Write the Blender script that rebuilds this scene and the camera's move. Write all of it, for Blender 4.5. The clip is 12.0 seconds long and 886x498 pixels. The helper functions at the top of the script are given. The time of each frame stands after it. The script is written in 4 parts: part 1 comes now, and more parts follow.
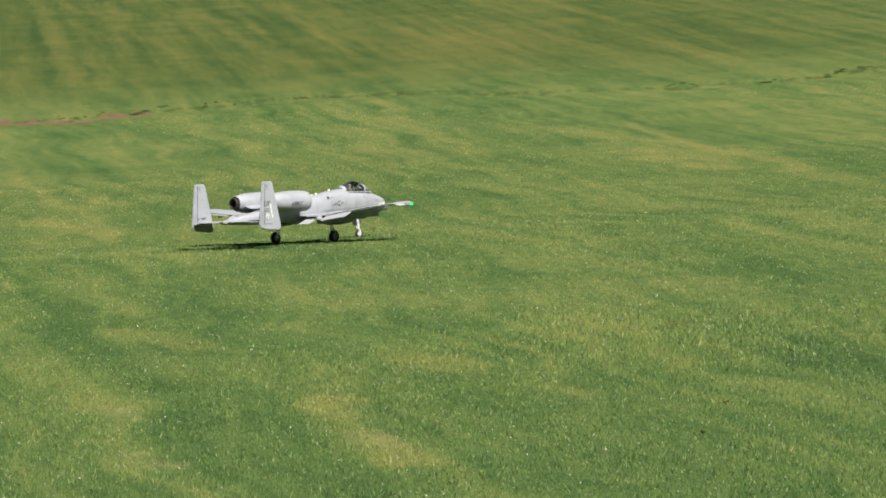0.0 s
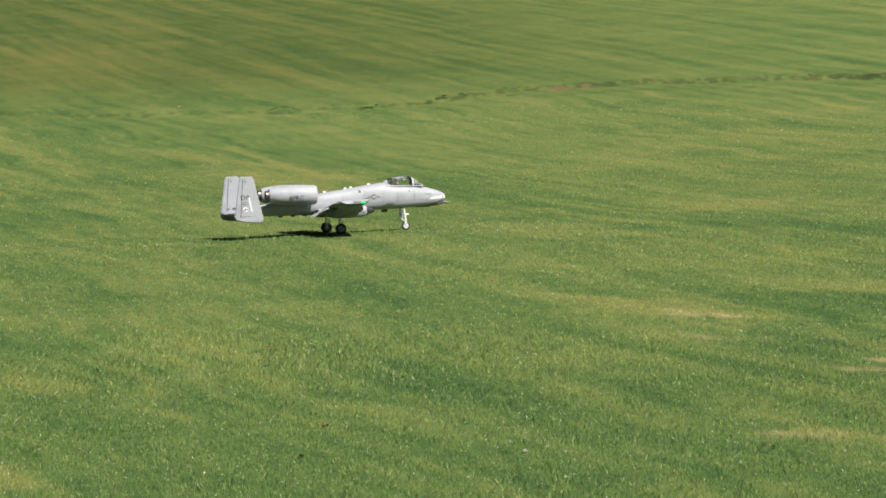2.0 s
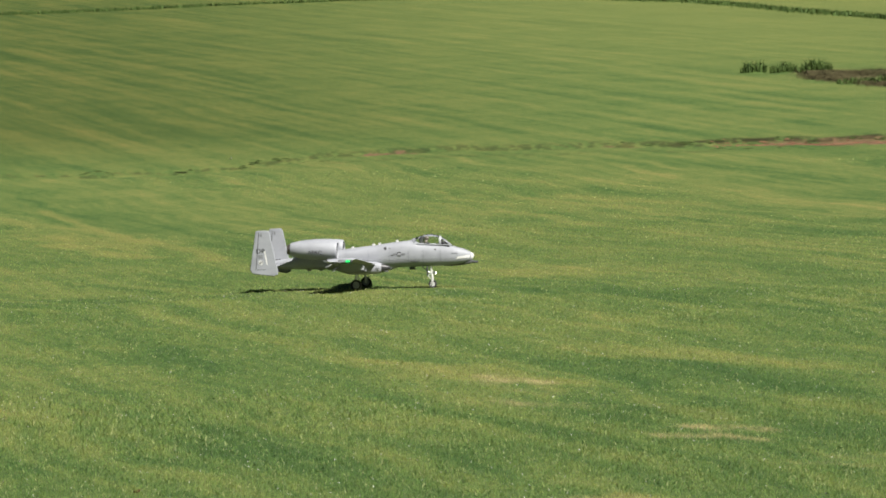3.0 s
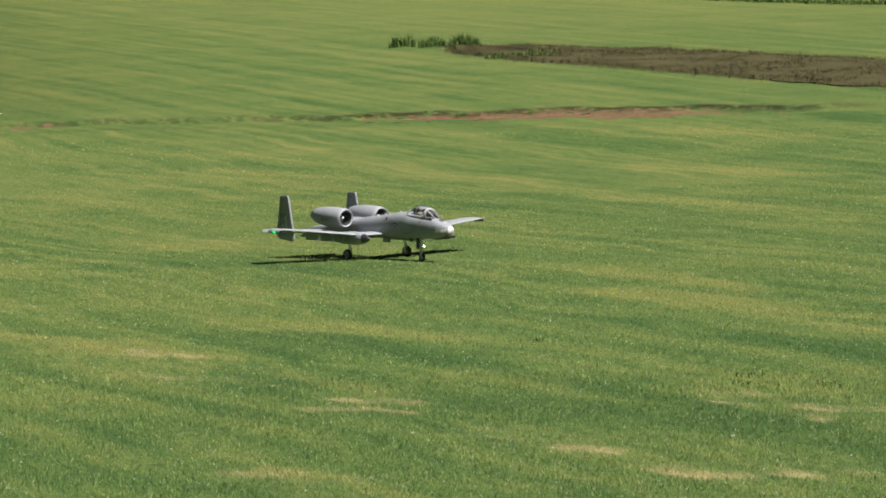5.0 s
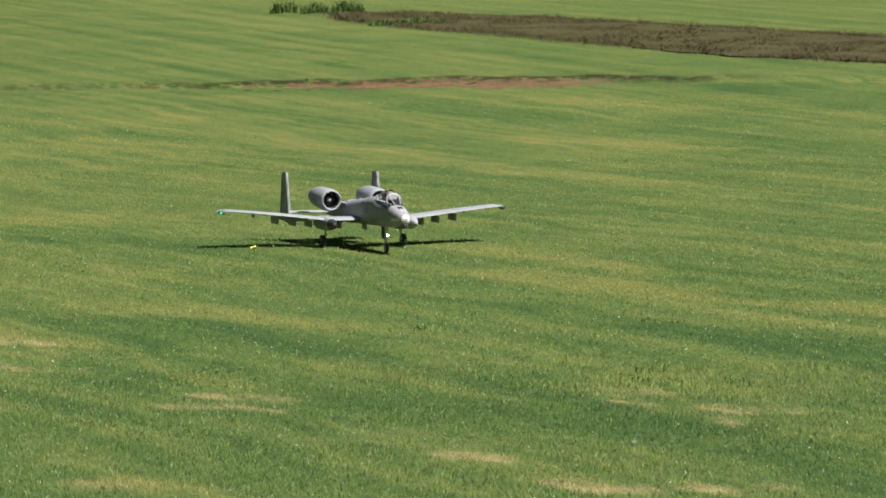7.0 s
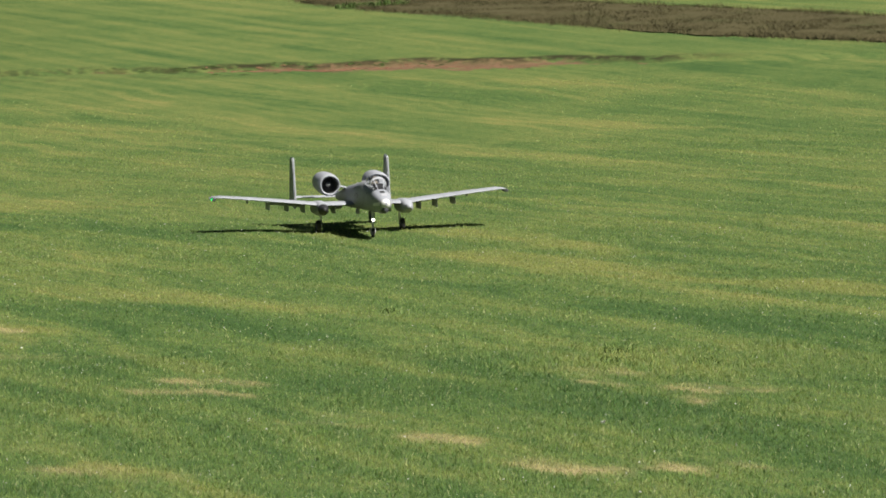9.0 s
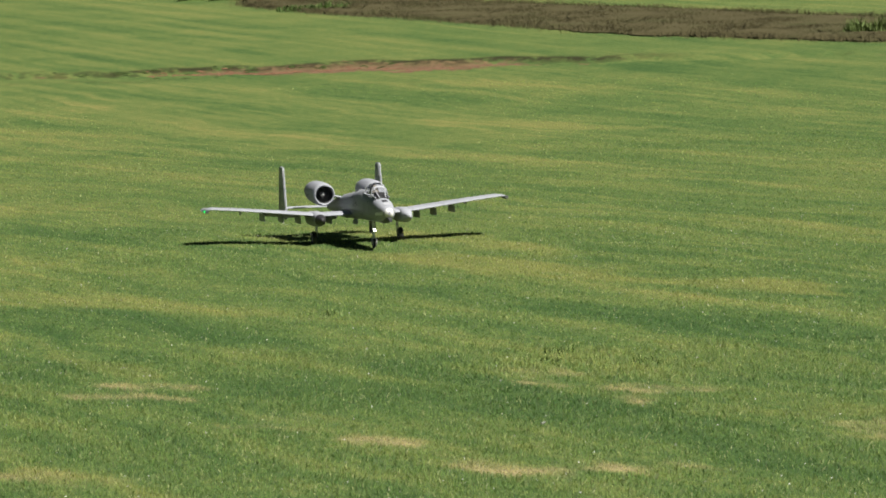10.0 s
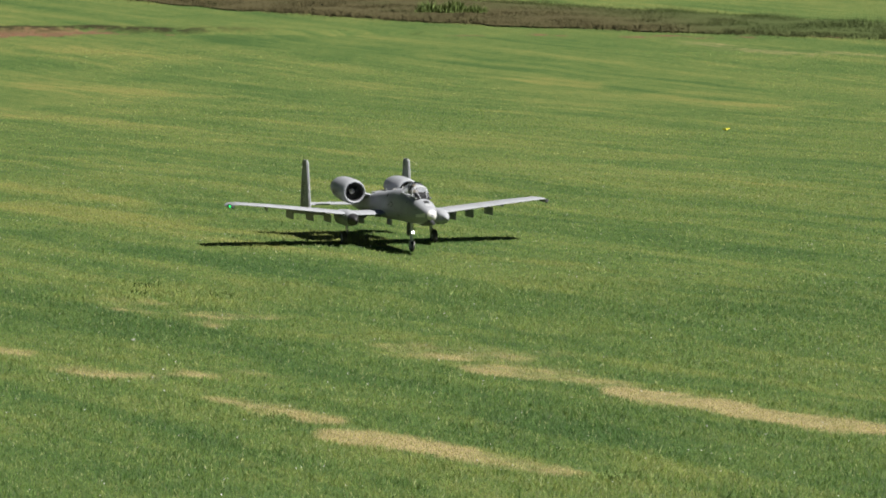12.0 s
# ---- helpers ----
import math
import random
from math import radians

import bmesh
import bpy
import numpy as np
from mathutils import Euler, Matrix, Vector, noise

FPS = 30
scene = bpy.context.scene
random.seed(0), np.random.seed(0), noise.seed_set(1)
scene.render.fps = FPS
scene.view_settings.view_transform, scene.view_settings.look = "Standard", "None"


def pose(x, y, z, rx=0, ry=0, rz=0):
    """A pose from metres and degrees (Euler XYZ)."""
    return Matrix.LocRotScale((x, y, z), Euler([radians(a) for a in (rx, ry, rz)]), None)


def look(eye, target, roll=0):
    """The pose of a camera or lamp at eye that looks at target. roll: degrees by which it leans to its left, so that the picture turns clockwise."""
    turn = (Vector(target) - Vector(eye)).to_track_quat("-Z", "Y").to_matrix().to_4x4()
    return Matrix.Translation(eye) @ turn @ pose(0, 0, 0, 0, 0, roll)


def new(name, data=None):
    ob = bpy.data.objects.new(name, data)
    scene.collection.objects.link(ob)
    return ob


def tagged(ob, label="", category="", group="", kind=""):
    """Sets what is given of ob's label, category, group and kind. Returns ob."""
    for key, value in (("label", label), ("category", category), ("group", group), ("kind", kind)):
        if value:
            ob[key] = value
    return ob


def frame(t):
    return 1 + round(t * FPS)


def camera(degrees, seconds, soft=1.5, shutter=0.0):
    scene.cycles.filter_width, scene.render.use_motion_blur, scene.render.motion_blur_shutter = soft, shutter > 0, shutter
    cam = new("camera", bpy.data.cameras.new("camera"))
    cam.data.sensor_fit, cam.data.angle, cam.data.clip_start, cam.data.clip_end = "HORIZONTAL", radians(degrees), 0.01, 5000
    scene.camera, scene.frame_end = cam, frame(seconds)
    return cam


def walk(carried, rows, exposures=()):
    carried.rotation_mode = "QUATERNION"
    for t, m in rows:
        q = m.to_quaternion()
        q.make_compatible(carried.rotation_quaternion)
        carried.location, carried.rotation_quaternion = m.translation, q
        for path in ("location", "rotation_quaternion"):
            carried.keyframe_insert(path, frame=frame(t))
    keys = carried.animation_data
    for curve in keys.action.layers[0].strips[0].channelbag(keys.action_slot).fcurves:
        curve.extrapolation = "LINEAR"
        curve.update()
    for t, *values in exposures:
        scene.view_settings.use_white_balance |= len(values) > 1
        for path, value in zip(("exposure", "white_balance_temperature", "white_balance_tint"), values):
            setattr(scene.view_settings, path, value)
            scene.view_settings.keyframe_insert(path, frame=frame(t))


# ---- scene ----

# ---------------------------------------------------------------- camera
LENS = 2 * math.degrees(math.atan(784 / 6500))
cam = camera(LENS, 12.0, soft=1.8)


def aim(x, y, z, tilt, turn, lean):
    """A camera pose: tilt from straight down, turn about the vertical, lean of the picture."""
    return pose(x, y, z, tilt, 0, turn) @ pose(0, 0, 0, 0, 0, lean)


CAM_ROWS = [
    (0.0, 0.0, 0.0, 2.497, 85.79, -0.0, -3.016),
    (0.5, 0.0, 0.0, 2.497, 86.025, -1.69, -2.658),
    (1.0, 0.0, 0.0, 2.497, 86.449, -3.052, -2.944),
    (1.5, 0.0, 0.0, 2.497, 86.205, -4.493, -2.46),
    (2.0, 0.0, 0.0, 2.497, 85.883, -6.248, -2.02),
    (2.5, 0.0, 0.0, 2.497, 86.365, -7.032, -1.587),
    (3.0, 0.0, 0.0, 2.497, 86.815, -9.194, -1.601),
    (5.0, 0.0, 0.0, 2.497, 86.272, -14.662, -1.298),
    (5.5, 0.0, 0.0, 2.497, 85.873, -15.454, -1.285),
    (6.0, 0.598, 2.02, 2.44, 85.758, -16.488, -1.384),
    (6.5, 0.59, 2.023, 2.44, 85.403, -16.268, -0.954),
    (7.0, 0.597, 2.021, 2.44, 85.748, -16.468, -0.76),
    (9.0, 0.613, 2.016, 2.44, 85.458, -16.926, -1.365),
    (9.5, 0.629, 2.011, 2.44, 85.328, -17.372, -1.764),
    (10.0, 0.644, 2.006, 2.44, 85.464, -17.791, -1.787),
    (10.5, 0.654, 2.003, 2.44, 85.274, -18.092, -1.368),
    (11.0, 0.696, 1.989, 2.44, 84.983, -19.292, -1.656),
    (11.5, 0.641, 1.602, 2.46, 84.891, -21.822, -0.682),
    (12.0, -0.736, -1.624, 2.624, 84.903, -24.38, 0.305),
]
walk(cam, [(t, aim(*r)) for t, *r in CAM_ROWS])

# ---------------------------------------------------------------- sky and sun
SUN_AZ, SUN_EL = -58.0, 50.0
world = bpy.data.worlds.new("sky")
scene.world = world
world.use_nodes = True
wn = world.node_tree
sky = wn.nodes.new("ShaderNodeTexSky")
sky.sky_type = "NISHITA"
sky.sun_disc = False
sky.dust_density = 0.4
sky.sun_elevation = radians(SUN_EL)
sky.sun_rotation = radians(90 - SUN_AZ)
wn.links.new(sky.outputs[0], wn.nodes["Background"].inputs[0])
wn.nodes["Background"].inputs[1].default_value = 0.008
sun = new("sun", bpy.data.lights.new("sun", "SUN"))
sun.data.energy, sun.data.angle, sun.data.color = 5.0, radians(0.53), (1.0, 0.955, 0.89)
to_sun = Vector((math.cos(radians(SUN_AZ)) * math.cos(radians(SUN_EL)),
                 math.sin(radians(SUN_AZ)) * math.cos(radians(SUN_EL)), math.sin(radians(SUN_EL))))
sun.matrix_world = look(to_sun * 60, (0, 0, 0))
scene.view_settings.exposure = 0.93


# ---------------------------------------------------------------- node helpers
class Tree:
    """Short spellings for building a node tree."""

    def __init__(self, name):
        self.mat = bpy.data.materials.new(name)
        self.mat.use_nodes = True
        self.nt = self.mat.node_tree
        self.bsdf = self.nt.nodes["Principled BSDF"]

    def put(self, socket, value):
        if isinstance(value, bpy.types.NodeSocket):
            self.nt.links.new(value, socket)
        else:
            socket.default_value = value

    def node(self, kind, **props):
        n = self.nt.nodes.new("ShaderNode" + kind)
        for k, v in props.items():
            setattr(n, k, v)
        return n

    def math(self, op, a, b=0.0, c=0.0, clamp=False):
        n = self.node("Math", operation=op, use_clamp=clamp)
        for s, v in zip(n.inputs, (a, b, c)):
            self.put(s, v)
        return n.outputs[0]

    def noise(self, vec, scale, detail=3.0, rough=0.55):
        n = self.node("TexNoise")
        if vec is not None:
            self.put(n.inputs["Vector"], vec)
        n.inputs["Scale"].default_value, n.inputs["Detail"].default_value = scale, detail
        n.inputs["Roughness"].default_value = rough
        return n.outputs["Fac"]

    def step(self, v, lo, hi, a=0.0, b=1.0):
        n = self.node("MapRange", interpolation_type="SMOOTHSTEP")
        for s, x in zip(n.inputs, (v, lo, hi, a, b)):
            self.put(s, x)
        return n.outputs[0]

    def xyz(self, x, y, z=0.0):
        n = self.node("CombineXYZ")
        for s, v in zip(n.inputs, (x, y, z)):
            self.put(s, v)
        return n.outputs[0]

    def mix(self, f, a, b, blend="MIX"):
        n = self.node("Mix", data_type="RGBA", blend_type=blend)
        self.put(n.inputs[0], f)
        for s, v in ((n.inputs[6], a), (n.inputs[7], b)):
            self.put(s, (*v, 1) if isinstance(v, tuple) and len(v) == 3 else v)
        return n.outputs[2]

    def bump(self, height, strength, distance):
        n = self.node("Bump")
        n.inputs["Strength"].default_value, n.inputs["Distance"].default_value = strength, distance
        self.put(n.inputs["Height"], height)
        self.nt.links.new(n.outputs[0], self.bsdf.inputs["Normal"])

    def surface(self, color=None, rough=0.5, metal=0.0, spec=0.5):
        if color is not None:
            self.put(self.bsdf.inputs["Base Color"], (*color, 1) if isinstance(color, tuple) else color)
        self.put(self.bsdf.inputs["Roughness"], rough)
        self.put(self.bsdf.inputs["Metallic"], metal)
        self.put(self.bsdf.inputs["Specular IOR Level"], spec)
        return self.mat


# streaks in the turf along the mowing lines: from x, y to x, y, half width, how strong
# bare, dried-out grass
DRY_NEAR = [(5.9, 19.9, 6.1, 19.6, 0.12, 0.75), (7.4, 21.9, 7.6, 21.4, 0.12, 0.8), (7.7, 20.8, 7.7, 20.5, 0.12, 0.9),
            (6.2, 18.4, 6.7, 18.1, 0.17, 0.8), (5.5, 21.1, 5.8, 20.8, 0.18, 0.4), (4.7, 27.1, 5, 26.4, 0.17, 0.6),
            (5.3, 23, 5.6, 22.6, 0.17, 0.6), (4.1, 19.5, 4.5, 19, 0.16, 0.45), (6.4, 16.7, 6.4, 16.4, 0.12, 0.8),
            (6.1, 18.6, 6.7, 18.1, 0.26, 0.55), (6.4, 17.1, 6.6, 16.1, 0.12, 0.75), (6.5, 15.6, 6.8, 14.9, 0.12, 1),
            (6.8, 14.6, 7, 14, 0.12, 0.7), (8.3, 19, 8.9, 18.4, 0.24, 0.45), (8.4, 17.7, 8.9, 17, 0.23, 0.7),
            (8.6, 16.4, 9, 14.9, 0.21, 0.95)]
# more of it, towards the corner of the field
DRY_FAR = [(7.8, 21.2, 8, 20.9, 0.18, 0.7), (7.6, 22.4, 7.8, 21.9, 0.12, 0.5), (30.2, 55.9, 30.7, 55.2, 0.34, 0.5),
           (8, 18.7, 8.7, 18.2, 0.17, 0.6), (6.2, 18.3, 6.7, 18.3, 0.19, 0.5), (8.5, 16.3, 8.5, 16, 0.12, 0.8),
           (4.5, 26.6, 4.9, 25.5, 0.16, 0.45), (4.4, 25.2, 5.1, 24.5, 0.21, 0.45), (5.1, 22.5, 5.5, 22.1, 0.17, 0.6),
           (5.4, 20.8, 5.7, 20.4, 0.12, 0.5), (4.7, 27.1, 4.9, 26.5, 0.12, 0.45), (3.7, 20.8, 4.2, 20.2, 0.16, 0.35),
           (4, 19.5, 4.4, 19.1, 0.17, 0.4), (-0.5, 20.2, -0.3, 19.5, 0.12, 0.5), (-1.8, 19.8, -1.5, 19.2, 0.12, 0.45),
           (-2.3, 22.6, -1.9, 21.5, 0.12, 0.4), (-1.5, 25.2, -1.1, 23.6, 0.12, 0.35), (30.2, 54.1, 31.8, 52.1, 0.5, 0.5)]
# yellowed grass near the runway
PALE_NEAR = [(9.6, 30.9, 10.9, 26, 0.35, 0.8), (5.3, 24.9, 5.6, 23.2, 0.12, 0.6), (4.1, 19.6, 4.4, 19.2, 0.16, 0.6),
             (4.8, 26.9, 5.1, 26.3, 0.18, 0.8), (6.6, 24.6, 7, 23.4, 0.19, 0.4), (11.7, 23.2, 12.3, 21, 0.29, 0.5),
             (11.3, 24.5, 11.7, 23.6, 0.28, 0.6), (10.2, 33.1, 10.8, 28.6, 0.28, 0.6), (8, 20, 8.4, 19.4, 0.21, 0.5),
             (3.9, 28.9, 4.5, 26.9, 0.24, 0.5), (4.6, 27.9, 5, 25.6, 0.19, 0.7), (-0.3, 24.3, 0.1, 23.5, 0.23, 0.7),
             (0.1, 23.2, 0.8, 21.6, 0.17, 0.5), (-3.3, 32.6, -2.4, 28.3, 0.12, 0.5), (-2.4, 27.2, -1.4, 25.1, 0.21, 0.6),
             (-0.8, 22, -0.2, 18.9, 0.12, 0.8), (6, 29.1, 7.1, 26.8, 0.27, 0.5)]
# yellowed grass towards the slope
PALE_FAR = [(23.9, 50.3, 24.3, 48.7, 0.35, 0.8), (24.4, 46.2, 24.8, 44, 0.47, 0.8), (-0.7, 59.3, 1.9, 43.2, 0.12, 0.6),
            (-2.1, 55.9, -0.4, 47.2, 0.12, 0.5), (2.9, 55.1, 3.7, 48.7, 0.12, 0.8), (3.8, 48.7, 4.4, 44.1, 0.15, 0.8),
            (2.7, 48.2, 3.6, 45, 0.19, 0.8), (-4.7, 42.3, -3.5, 39.2, 0.18, 0.8), (-1.5, 64.6, -0.5, 60.4, 0.14, 0.5),
            (10.8, 54.3, 12.1, 51.7, 0.34, 0.7), (1.2, 56.3, 3.7, 49.5, 0.27, 0.5), (2.6, 51.6, 3.7, 46.6, 0.27, 0.7),
            (6.8, 39.5, 7.7, 39.5, 0.75, 0.7), (10.8, 54.6, 12.8, 51, 0.36, 0.5), (17.8, 60, 20.5, 56.2, 0.49, 0.5),
            (9.6, 55.4, 11.3, 51.3, 0.35, 0.5), (16.5, 51.1, 18.5, 48.6, 0.55, 0.6)]
# darker, well-watered grass
LUSH = [(9.2, 24.9, 9.7, 23.2, 0.63, 0.7), (10.1, 21.1, 11.4, 18.3, 0.61, 0.8), (7.4, 19.3, 7.5, 17.2, 0.24, 0.7),
        (6.9, 36.1, 8.8, 32.7, 0.6, 0.9), (5.7, 27.8, 7.4, 24.9, 0.45, 0.8), (1.5, 30.2, 3.7, 29.3, 0.64, 0.6),
        (-2.5, 28.4, -0.8, 20.1, 0.15, 0.8), (-2, 34.9, 1, 30.3, 0.41, 0.7), (2.5, 24.1, 2.7, 22.3, 0.17, 0.9),
        (-0.7, 27.5, 0.5, 26.8, 0.55, 0.5), (4, 22.1, 5.6, 22.3, 0.55, 0.7), (6.7, 21.5, 8.1, 19.4, 0.3, 0.8),
        (5.7, 26.7, 6.4, 22.6, 0.18, 0.7), (2.8, 18.5, 3.8, 17.8, 0.35, 0.7), (5.4, 17.8, 5.9, 16.1, 0.26, 0.7),
        (7.5, 17.2, 7.7, 14.7, 0.17, 0.8)]
# longer, coarser grass that the mower left
COARSE = [(0.9, 26.6, 1.9, 23.4, 0.56, 1), (2.9, 26.1, 3.7, 24.6, 0.47, 0.8), (7.5, 22.5, 8.3, 22.1, 0.35, 1),
          (7.5, 22.5, 8.4, 23, 0.28, 0.8), (7.3, 22.3, 8, 22.6, 0.33, 0.8), (5.5, 31.4, 7.6, 31.6, 0.89, 0.6),
          (7.2, 31.9, 7.7, 31, 0.39, 0.6), (10.7, 36.2, 11.5, 36.2, 0.83, 0.5), (7.1, 13.7, 7.2, 13.5, 0.22, 0.8),
          (6.5, 17.8, 6.9, 18, 0.15, 0.8), (1.1, 24.9, 2.5, 24.5, 1.48, 1), (-0.6, 23.9, 0.3, 23.8, 0.67, 0.7)]


def turf_colour(T):
    """Colour of the mown grass from its place on the field; also the soil mask of the eroded edge."""
    pos = T.node("NewGeometry").outputs["Position"]
    sep = T.node("SeparateXYZ")
    T.put(sep.inputs[0], pos)
    x, y = sep.outputs[0], sep.outputs[1]
    m = T.math
    wob = m("MULTIPLY", m("SUBTRACT", T.noise(pos, 0.35, 2), 0.5), 1.1)
    s = m("ADD", m("ADD", m("MULTIPLY", x, 0.98), m("MULTIPLY", y, 0.19)), wob)
    l = m("SUBTRACT", m("MULTIPLY", y, 0.98), m("MULTIPLY", x, 0.19))
    az = m("MULTIPLY", m("ARCTAN2", x, y), 57.2958)
    rho = m("SQRT", m("ADD", m("MULTIPLY", x, x), m("MULTIPLY", y, y)))

    def spread(name):
        return T.node("Attribute", attribute_name=name).outputs["Fac"]
    edge_off, worn, pale, lush, rank = (spread(k) for k in ("edge", "dry", "pale", "lush", "coarse"))
    # far slope is mown in straight strips that lean a little less
    strip = m("ADD", m("ADD", m("MULTIPLY", x, 0.99), m("MULTIPLY", y, 0.12)), m("MULTIPLY", wob, 0.4))
    far = T.step(rho, 62.0, 72.0)
    mow_near = T.noise(T.xyz(m("MULTIPLY", s, 0.55), m("MULTIPLY", l, 0.03)), 1.0, 2, 0.5)
    mow_far = T.step(T.noise(T.xyz(m("MULTIPLY", strip, 1.05), m("MULTIPLY", l, 0.02)), 1.0, 3, 0.6), 0.30, 0.70, 0.32, 0.68)
    fine_near = T.noise(T.xyz(m("MULTIPLY", s, 3.4), m("MULTIPLY", l, 0.16), 7.0), 1.0, 3, 0.6)
    fine_far = T.noise(T.xyz(m("MULTIPLY", strip, 2.2), m("MULTIPLY", l, 0.06), 3.0), 1.0, 3, 0.6)

    def blend(f, a, b):
        return m("ADD", a, m("MULTIPLY", f, m("SUBTRACT", b, a)))
    mow_far = blend(T.step(az, 4.0, 10.0, 0.0, 0.85), mow_far, 0.5)
    mow, fine = blend(far, mow_near, mow_far), blend(far, fine_near, fine_far)
    band = T.noise(T.xyz(m("MULTIPLY", s, 1.5), m("MULTIPLY", l, 0.07), 11.0), 1.0, 3, 0.55)
    blotch = T.noise(pos, 0.55, 4, 0.6)
    tuft = T.noise(pos, 8.0, 4, 0.7)
    grain = T.noise(pos, 38.0, 3, 0.7)
    tone = m("ADD", m("ADD", m("MULTIPLY", m("SUBTRACT", mow, -0.38), 0.42), m("MULTIPLY", m("SUBTRACT", fine, 0.06), 0.74)),
             m("ADD", m("MULTIPLY", blotch, 0.45), m("MULTIPLY", m("SUBTRACT", tuft, 0.19), 0.60)))
    tone = m("ADD", tone, m("MULTIPLY", m("SUBTRACT", grain, 0.41), 0.85))
    tone = m("ADD", tone, m("MULTIPLY", m("SUBTRACT", band, 0.5), 0.36))
    tone = m("ADD", tone, m("SUBTRACT", m("MULTIPLY", m("MAXIMUM", pale, m("MULTIPLY", rank, 0.5)), 0.16), m("MULTIPLY", lush, 0.10)))
    tone = m("SUBTRACT", tone, T.step(rho, 36.0, 25.0, 0.0, 0.055))
    # tone runs about 0.8 to 1.5
    c = T.mix(T.step(tone, 0.92, 1.14), (0.045, 0.096, 0.029), (0.081, 0.138, 0.041))
    c = T.mix(T.step(tone, 1.10, 1.34), c, (0.142, 0.180, 0.057))
    c = T.mix(T.step(tone, 1.33, 1.55), c, (0.225, 0.215, 0.078))
    # sward on the slope: darker towards the left, paler far off to the right
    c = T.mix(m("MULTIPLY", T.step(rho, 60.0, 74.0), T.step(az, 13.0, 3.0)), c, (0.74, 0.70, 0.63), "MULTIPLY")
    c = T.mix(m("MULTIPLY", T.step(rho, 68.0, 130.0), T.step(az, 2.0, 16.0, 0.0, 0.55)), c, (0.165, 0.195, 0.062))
    # yellowed bands, then dry patches
    c = T.mix(m("MULTIPLY", T.step(m("ADD", pale, m("MULTIPLY", m("SUBTRACT", fine, 0.5), 0.6)), 0.1, 0.9), 0.46), c, (0.195, 0.20, 0.066))
    warp = m("SUBTRACT", T.noise(T.xyz(m("MULTIPLY", s, 5.0), m("MULTIPLY", l, 1.6)), 1.0, 5, 0.72), 0.5)
    dry = m("MULTIPLY", T.step(m("ADD", worn, m("MULTIPLY", warp, 2.4)), 0.1, 1.1), T.step(worn, 0.03, 0.65, 0.0, 0.95))
    c = T.mix(dry, c, T.mix(tuft, (0.20, 0.18, 0.085), (0.41, 0.35, 0.20)))
    # eroded edge: red soil shows in a long ragged scar
    n1 = m("MULTIPLY", m("SUBTRACT", T.noise(pos, 0.8, 6, 0.75), 0.5), 3.0)
    n2 = m("MULTIPLY", m("SUBTRACT", T.noise(T.xyz(m("MULTIPLY", x, 2.2), m("MULTIPLY", y, 1.1)), 1.0, 5, 0.7), 0.5), 2.6)
    off = m("ADD", m("ABSOLUTE", m("ADD", edge_off, 0.7)), m("ADD", m("MULTIPLY", n1, 0.7), n2))
    wide = m("MULTIPLY", T.step(az, 12.8, 15.5), T.step(az, 20.6, 18.2))
    spot = T.step(m("ABSOLUTE", m("SUBTRACT", az, 8.45)), 0.7, 0.25)
    spot2 = T.step(m("ABSOLUTE", m("SUBTRACT", az, 12.1)), 0.5, 0.2)
    left = m("MULTIPLY", T.step(az, -3.6, -4.8), 1.5)
    reach = m("ADD", m("MULTIPLY", wide, 1.15), m("MULTIPLY", m("ADD", m("ADD", spot, spot2), left), 0.55))
    soil = T.step(m("SUBTRACT", reach, off), -0.05, 0.35, 0.0, 0.92)
    earth = T.mix(T.noise(pos, 3.0, 4, 0.65), (0.085, 0.050, 0.034), (0.25, 0.150, 0.100))
    # shade under the broken turf edge, painted in as thin dark lines
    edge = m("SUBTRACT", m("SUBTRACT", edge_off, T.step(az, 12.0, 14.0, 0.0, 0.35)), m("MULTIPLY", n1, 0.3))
    edge_shade = T.step(m("ABSOLUTE", edge), T.step(az, 5.0, 11.0, 0.22, 0.62), T.step(az, 5.0, 11.0, 0.02, 0.12))
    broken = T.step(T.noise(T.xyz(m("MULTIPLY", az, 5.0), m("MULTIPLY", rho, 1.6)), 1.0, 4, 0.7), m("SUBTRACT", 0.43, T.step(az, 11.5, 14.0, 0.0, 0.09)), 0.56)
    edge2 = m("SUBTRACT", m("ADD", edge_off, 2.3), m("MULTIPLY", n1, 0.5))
    edge_shade2 = m("MULTIPLY", T.step(m("ABSOLUTE", edge2), 0.32, 0.05), m("MULTIPLY", T.step(az, 15.0, 12.0, 0.0, 0.55), T.step(az, 5.5, 8.0)))
    edge_shade = m("MULTIPLY", m("MULTIPLY", m("MAXIMUM", edge_shade, edge_shade2), broken), m("MULTIPLY", T.step(az, 22.0, 20.0), T.step(az, -20.0, -18.0)))
    c = T.mix(m("MULTIPLY", edge_shade, m("ADD", 0.5, T.step(az, 11.5, 14.0, 0.0, 0.45))), c, (0.030, 0.030, 0.013))
    soil = m("MULTIPLY", soil, m("SUBTRACT", 1.0, m("MULTIPLY", edge_shade, 0.75)))
    return pos, c, soil, earth, grain, tuft


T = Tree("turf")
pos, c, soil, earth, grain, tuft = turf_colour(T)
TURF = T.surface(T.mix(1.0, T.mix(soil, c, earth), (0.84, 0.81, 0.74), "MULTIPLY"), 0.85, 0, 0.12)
T.bump(T.math("ADD", grain, T.math("MULTIPLY", tuft, 2.0)), 0.9, 0.02)


